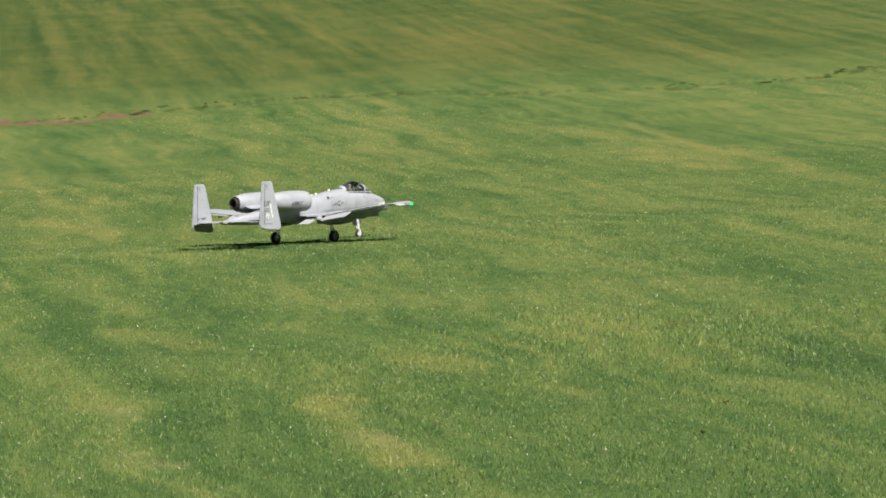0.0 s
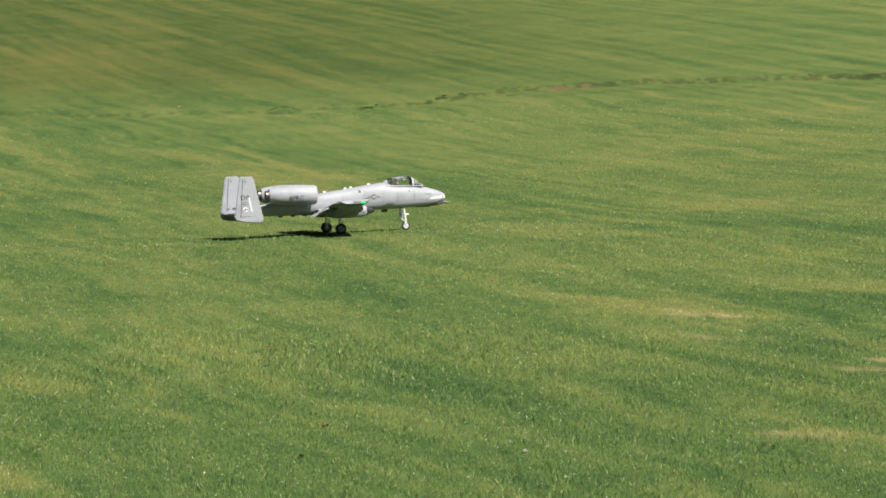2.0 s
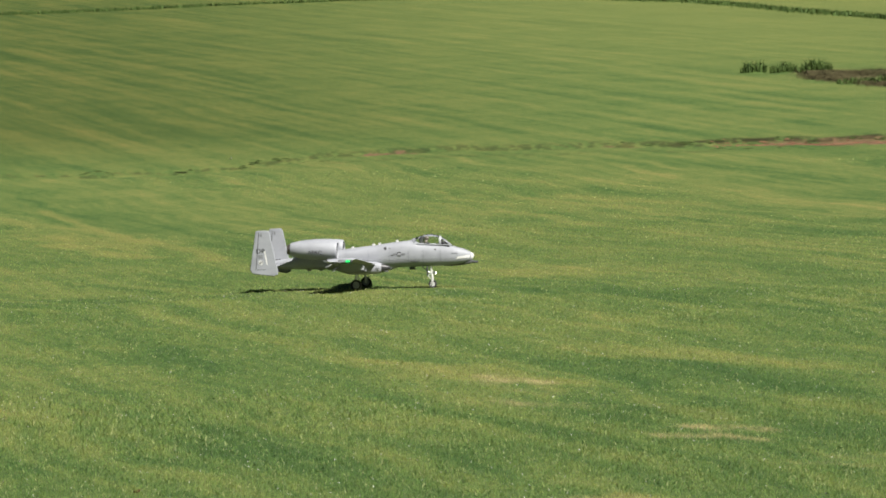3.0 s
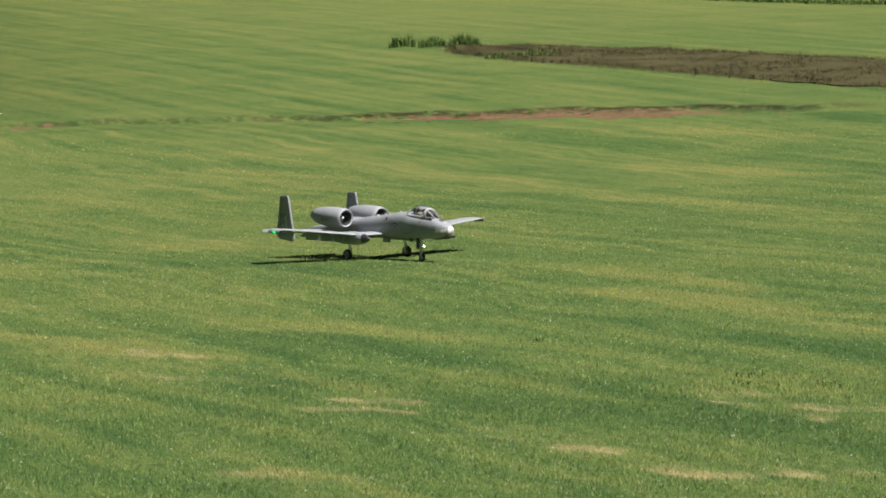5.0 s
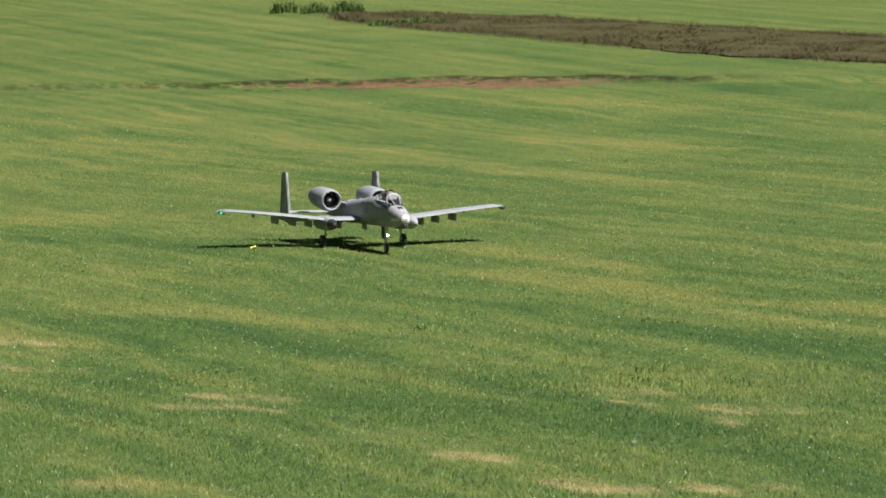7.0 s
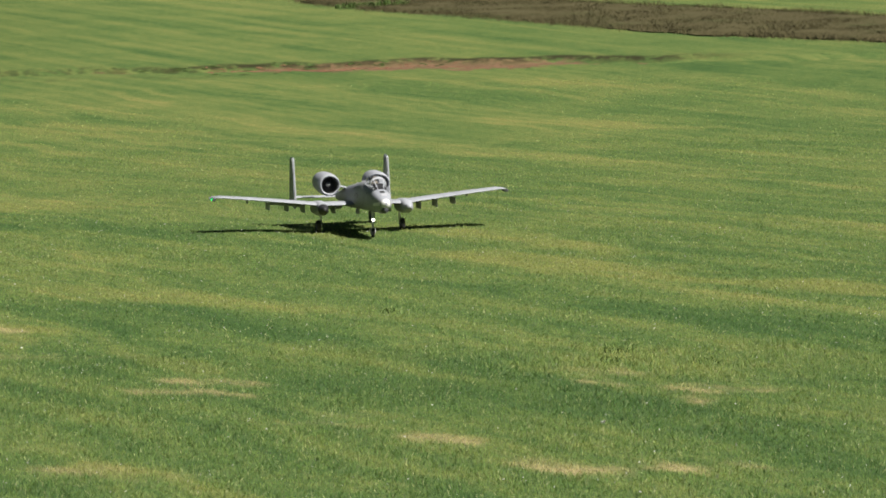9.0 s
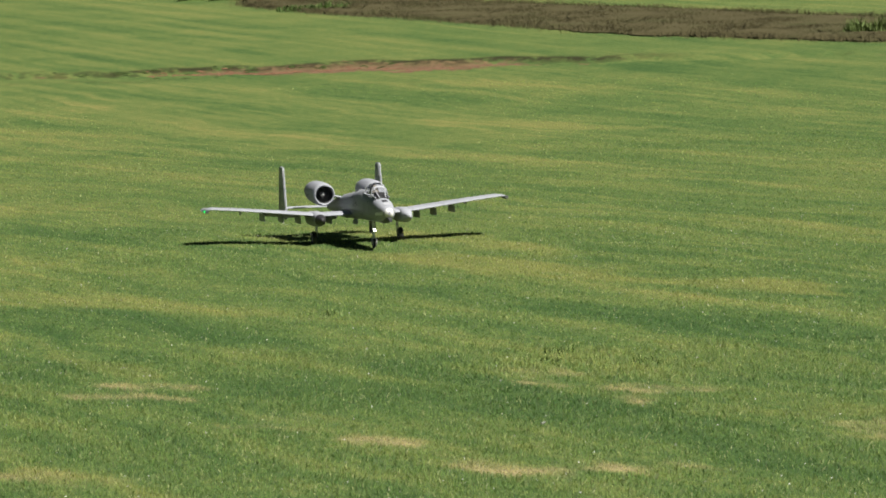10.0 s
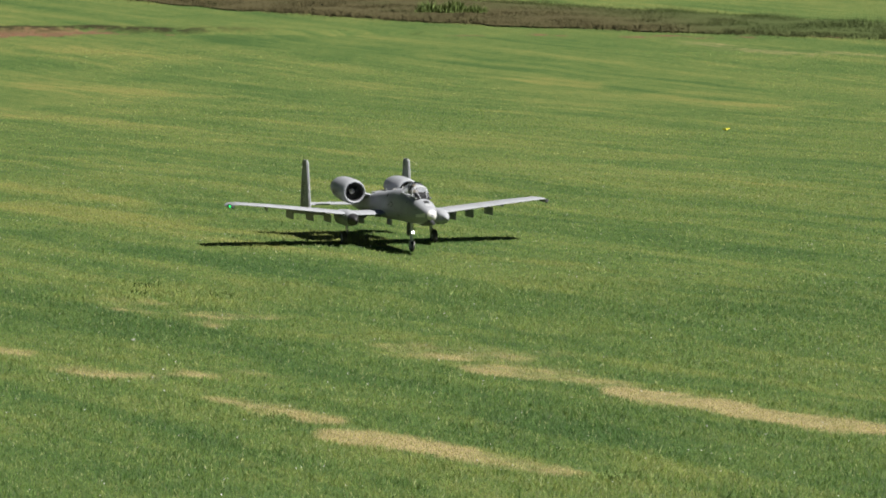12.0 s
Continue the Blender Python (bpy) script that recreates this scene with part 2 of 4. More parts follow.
def soft_up(T):
    """Leaves shade like the sward that they belong to: their normals lean upwards."""
    lift = T.node("VectorMath", operation="MULTIPLY_ADD")
    T.put(lift.inputs[0], T.node("NewGeometry").outputs["Normal"])
    lift.inputs[1].default_value, lift.inputs[2].default_value = (0.35, 0.35, 0.35), (0, 0, 0.8)
    unit = T.node("VectorMath", operation="NORMALIZE")
    T.put(unit.inputs[0], lift.outputs[0])
    T.put(T.bsdf.inputs["Normal"], unit.outputs[0])


T = Tree("grass_blades")
pos, c, soil, earth, grain, tuft = turf_colour(T)
isl = T.node("NewGeometry").outputs["Random Per Island"]
c = T.mix(T.math("MULTIPLY", T.step(isl, 0.55, 1.0), 0.35), c, (0.15, 0.215, 0.07))
c = T.mix(T.math("MULTIPLY", T.step(isl, 0.35, 0.0), 0.25), c, (0.055, 0.10, 0.02))
c = T.mix(T.math("MULTIPLY", T.step(isl, 0.94, 0.97), 0.5), c, (0.36, 0.37, 0.22))
c = T.mix(T.math("MULTIPLY", soil, 0.6), c, earth)
c = T.mix(1.0, c, (1.77, 1.70, 1.52), "MULTIPLY")
BLADES = T.surface(c, 0.5, 0, 0.35)
soft_up(T)
tr = T.node("BsdfTranslucent")
T.put(tr.inputs[0], T.mix(1.0, c, (1.25, 1.35, 1.0), "MULTIPLY"))
mx = T.node("MixShader")
mx.inputs[0].default_value = 0.5
T.nt.links.new(T.bsdf.outputs[0], mx.inputs[1])
T.nt.links.new(tr.outputs[0], mx.inputs[2])
T.nt.links.new(mx.outputs[0], T.nt.nodes["Material Output"].inputs[0])


def plant_material(name, dark, light, rough=0.6):
    T = Tree(name)
    pos = T.node("NewGeometry").outputs["Position"]
    isl = T.node("NewGeometry").outputs["Random Per Island"]
    f = T.math("ADD", T.math("MULTIPLY", isl, 0.6), T.math("MULTIPLY", T.noise(pos, 0.9, 3), 0.5), clamp=True)
    return T.surface(T.mix(f, tuple(v * 0.78 for v in dark), tuple(v * 0.78 for v in light)), rough, 0, 0.1)


REED = plant_material("reed_leaf", (0.03, 0.06, 0.015), (0.11, 0.17, 0.045))
REED_PALE = plant_material("reed_leaf_pale", (0.06, 0.10, 0.025), (0.19, 0.25, 0.08))
WEED = plant_material("weed_leaf", (0.09, 0.15, 0.04), (0.20, 0.28, 0.09))
LEAF = plant_material("fallen_leaf", (0.10, 0.055, 0.03), (0.20, 0.12, 0.06), 0.8)
# near-white colour for pale dry leaves and for the glints painted into the turf
PALE_LEAF_GLINT = plant_material("pale_leaf_and_glint", (0.55, 0.56, 0.50), (0.95, 0.96, 0.90), 0.5)


def heath_material(name, k):
    """Dead brown growth with green coming through, greener towards the low end of the strip."""
    T = Tree(name)
    pos = T.node("NewGeometry").outputs["Position"]
    isl = T.node("NewGeometry").outputs["Random Per Island"]
    sep = T.node("SeparateXYZ")
    T.put(sep.inputs[0], pos)
    m = T.math
    f = m("ADD", m("MULTIPLY", isl, 0.6), m("MULTIPLY", T.noise(pos, 1.3, 3), 0.5), clamp=True)
    brown = T.mix(f, (0.036 * k, 0.033 * k, 0.014 * k), (0.090 * k, 0.080 * k, 0.038 * k))
    green = T.mix(f, (0.026 * k, 0.040 * k, 0.013 * k), (0.080 * k, 0.108 * k, 0.036 * k))
    low = T.step(m("ADD", sep.outputs[0], m("MULTIPLY", T.noise(pos, 0.5, 3), 4.0)), 31.5, 36.0)
    some = T.step(T.noise(pos, 0.7, 4, 0.65), 0.50, 0.75, 0.0, 0.4)
    soft_up(T)
    return T.surface(T.mix(m("MAXIMUM", low, some), brown, green), 0.9, 0, 0.1)


HEATH = heath_material("dry_heath", 1.0)
LITTER = heath_material("dead_litter", 0.8)
BUSH = plant_material("bush_leaf", (0.018, 0.035, 0.012), (0.055, 0.085, 0.03))
BARK = plant_material("bark", (0.05, 0.04, 0.03), (0.09, 0.07, 0.05), 0.9)
CLOD = plant_material("turf_clod", (0.025, 0.04, 0.012), (0.06, 0.085, 0.024), 1.0)
SOILCLOD = plant_material("soil_clod", (0.10, 0.05, 0.03), (0.22, 0.12, 0.07), 0.95)

# ---------------------------------------------------------------- ground
R0, R1, SLOPE = 44.0, 60.0, 0.045


def rise(r):
    """Height of the field: level round the runway, then a slope that eases off far away."""
    r = np.minimum(r, 420.0)
    u = np.clip((r - R0) / (R1 - R0), 0, 1)
    return SLOPE * (R1 - R0) * (u ** 3 - u ** 4 / 2) + SLOPE * np.maximum(r - R1, 0)


def scar(a):
    """How far off the washed-out edge runs, by bearing in degrees."""
    return np.interp(a, [-20, -6.3, -4.6, -2.7, -0.6, 0.7, 2, 5, 6.6, 8, 17, 20, 24], [61.5, 62.7, 63.4, 64.5, 64.6, 63.3, 62.8, 62.8, 64.6, 66.1, 66.2, 65.5, 65.6]) \
        + 0.16 * np.sin(a * 2.7 + 1) + 0.1 * np.sin(a * 6.1)


def dip(x, y):
    """The shallow washed-out edge that runs across the slope."""
    r = np.hypot(x, y)
    a = np.degrees(np.arctan2(x, y))
    front = (a > -14) & (a < 24)
    return np.where(front, -0.08 * np.exp(-((r - scar(a) + 0.4) / 0.5) ** 2), 0.0)


def ease(a, b, x):
    t = np.clip((x - a) / (b - a), 0, 1)
    return t * t * (3 - 2 * t)


def swell(x, y):
    """A low crest along the first part of the taxi track; the ground falls away behind it."""
    u = np.hypot(x, y) - np.interp(x, [-1.3, 4, 5.2, 8.7, 9.5], [35.94, 37.85, 37.9, 37.05, 36.6])
    w = (1 - 0.5 * ease(4, 6, x) - 0.5 * ease(8.4, 9.3, x)) * (y > 0)
    return -0.04 * u * np.exp(-(u / 4.5) ** 2) * w


def height(x, y):
    x, y = np.asarray(x, float), np.asarray(y, float)
    return rise(np.hypot(x, y)) + dip(x, y) + swell(x, y)


def mesh_from(name, verts, faces, mats, smooth=False):
    """A mesh from arrays of points and of equal-sized faces."""
    me = bpy.data.meshes.new(name)
    verts, faces = np.asarray(verts, np.float32), np.asarray(faces, np.int32)
    k = faces.shape[1]
    me.vertices.add(len(verts))
    me.vertices.foreach_set("co", verts.ravel())
    me.loops.add(faces.size)
    me.loops.foreach_set("vertex_index", faces.ravel())
    me.polygons.add(len(faces))
    me.polygons.foreach_set("loop_start", np.arange(0, faces.size, k, dtype=np.int32))
    me.polygons.foreach_set("loop_total", np.full(len(faces), k, np.int32))
    me.polygons.foreach_set("use_smooth", np.full(len(faces), smooth))
    me.update(calc_edges=True)
    me.validate()
    for m in mats:
        me.materials.append(m)
    return me


def lattice(x, y, seed):
    """Smooth value noise, 0 to 1."""
    i, j = np.floor(x).astype(np.int64), np.floor(y).astype(np.int64)
    u, v = x - i, y - j
    u, v = u * u * (3 - 2 * u), v * v * (3 - 2 * v)

    def corner(a, b):
        n = (a * 374761393 + b * 668265263 + seed * 974711) & 0xFFFFFFFF
        n = ((n ^ (n >> 13)) * 1274126177) & 0xFFFFFFFF
        return ((n ^ (n >> 16)) & 0xFFFF) / 65535.0
    return (corner(i, j) * (1 - u) + corner(i + 1, j) * u) * (1 - v) + (corner(i, j + 1) * (1 - u) + corner(i + 1, j + 1) * u) * v


def streaks(rows, x, y, seed):
    """How strongly the listed streaks show at each place; their edges are ragged."""
    out = np.zeros(len(x))
    s, l = 0.966 * x + 0.259 * y, 0.966 * y - 0.259 * x
    rag = (lattice(s * 2.6, l * 0.7, seed) - 0.5) + 0.6 * (lattice(s * 6, l * 1.9, seed + 1) - 0.5)
    for x0, y0, x1, y1, w, k in rows:
        a, b = np.array((x0, y0)), np.array((x1, y1))
        n = np.hypot(*(b - a))
        near = np.flatnonzero(np.hypot(x - (x0 + x1) / 2, y - (y0 + y1) / 2) < n / 2 + 4 * w)
        if not len(near):
            continue
        d = (b - a) / n
        p, q = x[near] - x0, y[near] - y0
        u, v = p * d[0] + q * d[1], q * d[0] - p * d[1]
        u = np.maximum(np.maximum(-u, u - n), 0)
        e = np.hypot(u, v) / (w * 1.3) + rag[near] * 1.7
        out[near] = np.maximum(out[near], k * (1 - ease(0.1, 1.4, e)))
    return out


def wear_fields(me, x, y, each=1):
    """Stores on a mesh how dry, pale, lush or coarse the turf is, and how far the washed-out edge lies."""
    fields = {"dry": streaks(DRY_NEAR + DRY_FAR, x, y, 3), "pale": streaks(PALE_NEAR + PALE_FAR, x, y, 5), "lush": streaks(LUSH, x, y, 7),
              "coarse": streaks(COARSE, x, y, 9), "edge": np.hypot(x, y) - scar(np.degrees(np.arctan2(x, y)))}
    for k, v in fields.items():
        me.attributes.new(k, "FLOAT", "POINT").data.foreach_set("value", np.repeat(v, each).astype(np.float32))
    return fields


def make_ground():
    radii = np.concatenate([[0.05], np.arange(2, 12, 2), np.arange(12, 36, 0.2), np.arange(36, 61, 0.4), np.arange(61.2, 70, 0.2),
                            np.arange(70.5, 130, 2.0), np.geomspace(132, 4500, 40)])
    angles = np.radians(np.concatenate([np.arange(-16, 40, 0.125), np.arange(40, 344, 4.0)]))
    rr, aa = np.meshgrid(radii, angles, indexing="ij")
    x, y = rr * np.sin(aa), rr * np.cos(aa)
    z = height(x, y)
    # gentle unevenness away from the taxi track
    z = z + 0.02 * np.sin(x * 0.6 + 1.3 * np.sin(y * 0.21)) * np.clip((rr - 44) / 12, 0, 1)
    nr, na = rr.shape
    i = np.arange(nr * na).reshape(nr, na)
    q = np.stack([i[:-1], np.roll(i, -1, 1)[:-1], np.roll(i, -1, 1)[1:], i[1:]], -1)[..., ::-1].reshape(-1, 4)
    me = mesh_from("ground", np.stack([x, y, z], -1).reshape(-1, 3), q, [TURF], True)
    wear_fields(me, x.ravel(), y.ravel())
    return tagged(new("ground", me), "mown green airfield grass with dry yellow streaks and red soil scar", "ground", kind="structure")


make_ground()


def sward_mesh(name, x, y, z, tall, wide, lean, mats, rng):
    """Fine upright blades, two triangles each, at the given roots."""
    n = len(x)
    a, b = rng.uniform(0, 2 * np.pi, n), rng.uniform(0, 2 * np.pi, n)
    ux, uy, w = np.cos(a), np.sin(a), wide / 2
    lx, ly = np.cos(b) * lean * tall, np.sin(b) * lean * tall
    v = np.empty((n, 4, 3))
    v[:, 0] = np.stack([x, y, z - 0.004], -1)
    v[:, 1] = np.stack([x + ux * w + lx * 0.3, y + uy * w + ly * 0.3, z + tall * 0.45], -1)
    v[:, 2] = np.stack([x + lx, y + ly, z + tall], -1)
    v[:, 3] = np.stack([x - ux * w + lx * 0.3, y - uy * w + ly * 0.3, z + tall * 0.45], -1)
    k = np.arange(n)[:, None] * 4
    return mesh_from(name, v.reshape(-1, 3), np.concatenate([k + [0, 1, 2], k + [0, 2, 3]], 1).reshape(-1, 3), mats)


def blades(x, y, z, tall, wide, lean, rng):
    """Bent grass blades, four triangles' worth each, at the given roots."""
    n = len(x)
    a = rng.uniform(0, 2 * np.pi, n)
    ux, uy = np.cos(a), np.sin(a)
    b = rng.uniform(0, 2 * np.pi, n)
    lx, ly = np.cos(b) * lean * tall, np.sin(b) * lean * tall
    w = wide / 2
    v = np.empty((n, 5, 3))
    v[:, 0] = np.stack([x - ux * w, y - uy * w, z - 0.004], -1)
    v[:, 1] = np.stack([x + ux * w, y + uy * w, z - 0.004], -1)
    v[:, 2] = np.stack([x + lx * 0.35 + ux * w * 0.8, y + ly * 0.35 + uy * w * 0.8, z + tall * 0.6], -1)
    v[:, 3] = np.stack([x + lx * 0.35 - ux * w * 0.8, y + ly * 0.35 - uy * w * 0.8, z + tall * 0.6], -1)
    v[:, 4] = np.stack([x + lx, y + ly, z + tall], -1)
    k = np.arange(n)[:, None] * 5
    return v.reshape(-1, 3), np.concatenate([k + [0, 1, 2], k + [0, 2, 3], k + [3, 2, 4]], 1).reshape(-1, 3)


def make_grass():
    """Short tufts over the stretch of field that lies near; farther off they stand wider apart."""
    rng = np.random.default_rng(4)
    xs, ys, ts, ws = [], [], [], []
    for r_in, r_out, dens, tall, wide in ((12.5, 18, 3600, 0.026, 0.0045), (18, 25, 2600, 0.024, 0.0052),
                                          (25, 36, 1100, 0.017, 0.0075), (36, 50, 280, 0.015, 0.012), (50, 61.5, 60, 0.014, 0.015)):
        a0, a1 = radians(-8), radians(33)
        n = int(dens * (r_out ** 2 - r_in ** 2) / 2 * (a1 - a0))
        r = np.sqrt(rng.uniform(r_in ** 2, r_out ** 2, n))
        a = rng.uniform(a0, a1, n)
        x, y = r * np.sin(a), r * np.cos(a)
        # it grows in clumps, and thin spots lie between them
        p = 0.6 * lattice(x * 9, y * 5, 31) + 0.4 * lattice(x * 2.4, y * 1.2, 32)
        xs.append(x), ys.append(y)
        ts.append(tall * rng.uniform(0.45, 1.2, n) * (0.45 + 1.1 * p))
        ws.append(wide * rng.uniform(0.7, 1.3, n))
    # coarse patches that the mower left longer
    for x0, y0, x1, y1, w, k in COARSE:
        n = int(420 * (math.hypot(x1 - x0, y1 - y0) + w) * w * 2 * k + 150)
        f, q = rng.uniform(-0.1, 1.1, n), rng.normal(0, w * 0.7, (n, 2))
        xs.append(x0 + (x1 - x0) * f + q[:, 0]), ys.append(y0 + (y1 - y0) * f + q[:, 1])
        ts.append(rng.uniform(0.022, 0.048, n) * k), ws.append(rng.uniform(0.006, 0.010, n))
    x, y, t, w = (np.concatenate(v) for v in (xs, ys, ts, ws))
    bare = streaks(DRY_NEAR + DRY_FAR, x, y, 3)
    keep = rng.uniform(0, 1, len(x)) > bare * 0.35
    x, y, t, w, bare = x[keep], y[keep], t[keep], w[keep], bare[keep]
    me = sward_mesh("grass", x, y, height(x, y), t * (1 - 0.5 * bare), w, rng.uniform(0.1, 0.75, len(x)), [BLADES], rng)
    wear_fields(me, x, y, 4)
    tagged(new("grass", me), "short mown grass blades, green with yellowed tips", "grass", kind="stuff")


def make_glint_flecks():
    """Near-white flecks thinly strewn over the near turf, painting dew and clover glints."""
    rng = np.random.default_rng(17)
    n = 9000
    r, a = np.sqrt(rng.uniform(13 ** 2, 38 ** 2, n)), rng.uniform(radians(-8), radians(33), n)
    x, y = r * np.sin(a), r * np.cos(a)
    z = height(x, y) + rng.uniform(0.016, 0.026, n)
    u, w = rng.normal(0, 1, (n, 3)), rng.normal(0, 1, (n, 3))
    u /= np.linalg.norm(u, axis=1)[:, None]
    w = np.cross(u, w)
    w /= np.linalg.norm(w, axis=1)[:, None]
    s = rng.uniform(0.0022, 0.0052, n)[:, None]
    c = np.stack([x, y, z], -1)
    v = np.stack([c - u * s, c + w * s * 0.6, c + u * s, c - w * s * 0.6], 1).reshape(-1, 3)
    tagged(new("petals", mesh_from("petals", v, np.arange(4 * n).reshape(-1, 4), [PALE_LEAF_GLINT])), "pale flecks as clover and dew glints in mown grass", "petals", kind="stuff")


make_glint_flecks()
make_grass()


# ---------------------------------------------------------------- aircraft materials
def paint(name, color, rough=0.50, stain=0.17, spec=0.7):
    """Satin model paint with faint panel tone changes, grime and orange peel."""
    T = Tree(name)
    co = T.node("TexCoord").outputs["Object"]
    big, small = T.noise(co, 5.0, 4, 0.6), T.noise(co, 60.0, 3, 0.6)
    streak = T.node("Mapping")
    T.put(streak.inputs[0], co)
    streak.inputs["Scale"].default_value = (4, 30, 14)
    dirt = T.math("ADD", T.math("MULTIPLY", big, 0.6), T.math("MULTIPLY", T.noise(streak.outputs[0], 1.0, 3), 0.4))
    f = T.math("MULTIPLY", T.step(dirt, 0.42, 0.68), stain * 2.2)
    c = T.mix(f, color, tuple(v * 0.62 for v in color))
    c = T.mix(T.math("MULTIPLY", T.step(small, 0.5, 0.75), stain * 0.6), c, tuple(min(1, v * 1.25) for v in color))
    T.bump(small, 0.05, 0.002)
    return T.surface(c, T.math("ADD", rough - 0.06, T.math("MULTIPLY", big, 0.16)), 0, spec)


GREY = paint("ghost_grey_paint", (0.288, 0.302, 0.330), 0.55, 0.26, 0.4)
GREY_LIGHT = paint("light_grey_paint", (0.35, 0.364, 0.388), 0.55, 0.17, 0.4)
GREY_DARK = paint("dark_grey_paint", (0.07, 0.074, 0.08), 0.5)
WHITE = paint("white_paint", (0.62, 0.62, 0.61), 0.4, 0.08)
BLACK = paint("black_paint", (0.02, 0.02, 0.022), 0.45, 0.05)
MARK = paint("marking_grey", (0.022, 0.023, 0.026), 0.55, 0.05)
MARK_PALE = paint("marking_pale_grey", (0.15, 0.157, 0.17), 0.55, 0.05)
RUBBER = paint("tyre_rubber", (0.018, 0.018, 0.018), 0.8, 0.3)
METAL = Tree("strut_metal").surface((0.62, 0.62, 0.63), 0.28, 1.0)
BURNT = Tree("burnt_metal").surface((0.16, 0.14, 0.13), 0.42, 0.9)
DUCT = paint("duct_black", (0.03, 0.03, 0.032), 0.6, 0.1)
DOLL = paint("doll_tan", (0.17, 0.15, 0.12), 0.6, 0.1)
SEAT = paint("seat_fabric", (0.05, 0.055, 0.05), 0.8, 0.1)
T = Tree("canopy_glass")
GLASS = T.surface((0.9, 0.92, 0.93), 0.04)
clear = T.node("BsdfTransparent")
clear.inputs[0].default_value = (0.93, 0.945, 0.95, 1)
gloss = T.node("BsdfGlossy")
gloss.inputs["Roughness"].default_value = 0.05
rim = T.node("Fresnel")
rim.inputs["IOR"].default_value = 1.45
pane = T.node("MixShader")
T.put(pane.inputs[0], rim.outputs[0])
T.put(pane.inputs[1], clear.outputs[0])
T.put(pane.inputs[2], gloss.outputs[0])
T.put(T.nt.nodes["Material Output"].inputs[0], pane.outputs[0])


def glow(name, color, strength, body=1.0):
    T = Tree(name)
    T.bsdf.inputs["Emission Color"].default_value = (*color, 1)
    T.bsdf.inputs["Emission Strength"].default_value = strength
    return T.surface(tuple(v * body for v in color), 0.2)


LAMP_WHITE = glow("lamp_white", (1.0, 0.97, 0.88), 5.0)
LAMP_GREEN = glow("lamp_green", (0.02, 0.60, 0.12), 1.3, 0.2)
LAMP_RED = glow("lamp_red", (0.9, 0.06, 0.04), 1.5)

# ---------------------------------------------------------------- aircraft (built at full size, scaled to the model)
SC = 1 / 6.5


def part(name, bm, material, parent, label="", m=None, smooth=True, scale=SC):
    """Links a bmesh as one mesh object under a thing or a part; m places it in its parent."""
    bmesh.ops.recalc_face_normals(bm, faces=bm.faces)
    bm.transform(Matrix.Scale(scale, 4))
    me = bpy.data.meshes.new(name)
    bm.to_mesh(me)
    bm.free()
    for p in me.polygons:
        p.use_smooth = smooth
    if smooth:
        me.set_sharp_from_angle(angle=radians(38))
    me.materials.append(material)
    ob = new(name, me)
    ob.parent = parent
    if m is not None:
        ob.matrix_basis = m
    return tagged(ob, label) if label else ob


def at(x, y, z, rx=0, ry=0, rz=0):
    """A pose in the model's space from full-size metres."""
    return pose(x * SC, y * SC, z * SC, rx, ry, rz)


def rings(loops, caps=True, closed=True):
    """Skin over loops of points."""
    bm = bmesh.new()
    vs = [[bm.verts.new(p) for p in loop] for loop in loops]
    n = len(vs[0])
    for a, b in zip(vs, vs[1:]):
        for i in range(n if closed else n - 1):
            j = (i + 1) % n
            bm.faces.new((a[i], a[j], b[j], b[i]))
    if caps:
        bm.faces.new(vs[0]), bm.faces.new(vs[-1])
    return bm


def body_ring(x, lo, hi, half, n=32, p=2.5):
    out = []
    for i in range(n):
        a = 2 * math.pi * i / n
        c, s = math.cos(a), math.sin(a)
        out.append((x, half * math.copysign(abs(c) ** (2 / p), c),
                    (lo + hi) / 2 + (hi - lo) / 2 * math.copysign(abs(s) ** (2 / p), s)))
    return out


def lathe(profile, n=32):
    """A turned body about the x axis; profile of (x, radius)."""
    return rings([[(x, r * math.cos(2 * math.pi * i / n), r * math.sin(2 * math.pi * i / n)) for i in range(n)]
                  for x, r in profile], caps=False)


def box(x0, x1, y0, y1, z0, z1, bevel=0.02):
    bm = bmesh.new()
    bmesh.ops.create_cube(bm, size=1)
    for v in bm.verts:
        v.co = ((x0 + x1) / 2 + v.co.x * (x1 - x0), (y0 + y1) / 2 + v.co.y * (y1 - y0), (z0 + z1) / 2 + v.co.z * (z1 - z0))
    bmesh.ops.bevel(bm, geom=list(bm.edges), offset=bevel, segments=2, affect="EDGES")
    return bm


def rod(a, b, r, n=12, r2=None):
    """A round rod between two points."""
    a, b = Vector(a), Vector(b)
    q = (b - a).to_track_quat("X", "Z").to_matrix()
    L = (b - a).length
    r2 = r if r2 is None else r2
    bm = rings([[(x, rr * math.cos(2 * math.pi * i / n), rr * math.sin(2 * math.pi * i / n)) for i in range(n)]
                for x, rr in ((0, r), (L, r2))])
    bm.transform(Matrix.Translation(a) @ q.to_4x4())
    return bm


def join(*bms):
    out = bmesh.new()
    for b in bms:
        me = bpy.data.meshes.new("tmp")
        b.to_mesh(me)
        b.free()
        out.from_mesh(me)
        bpy.data.meshes.remove(me)
    return out


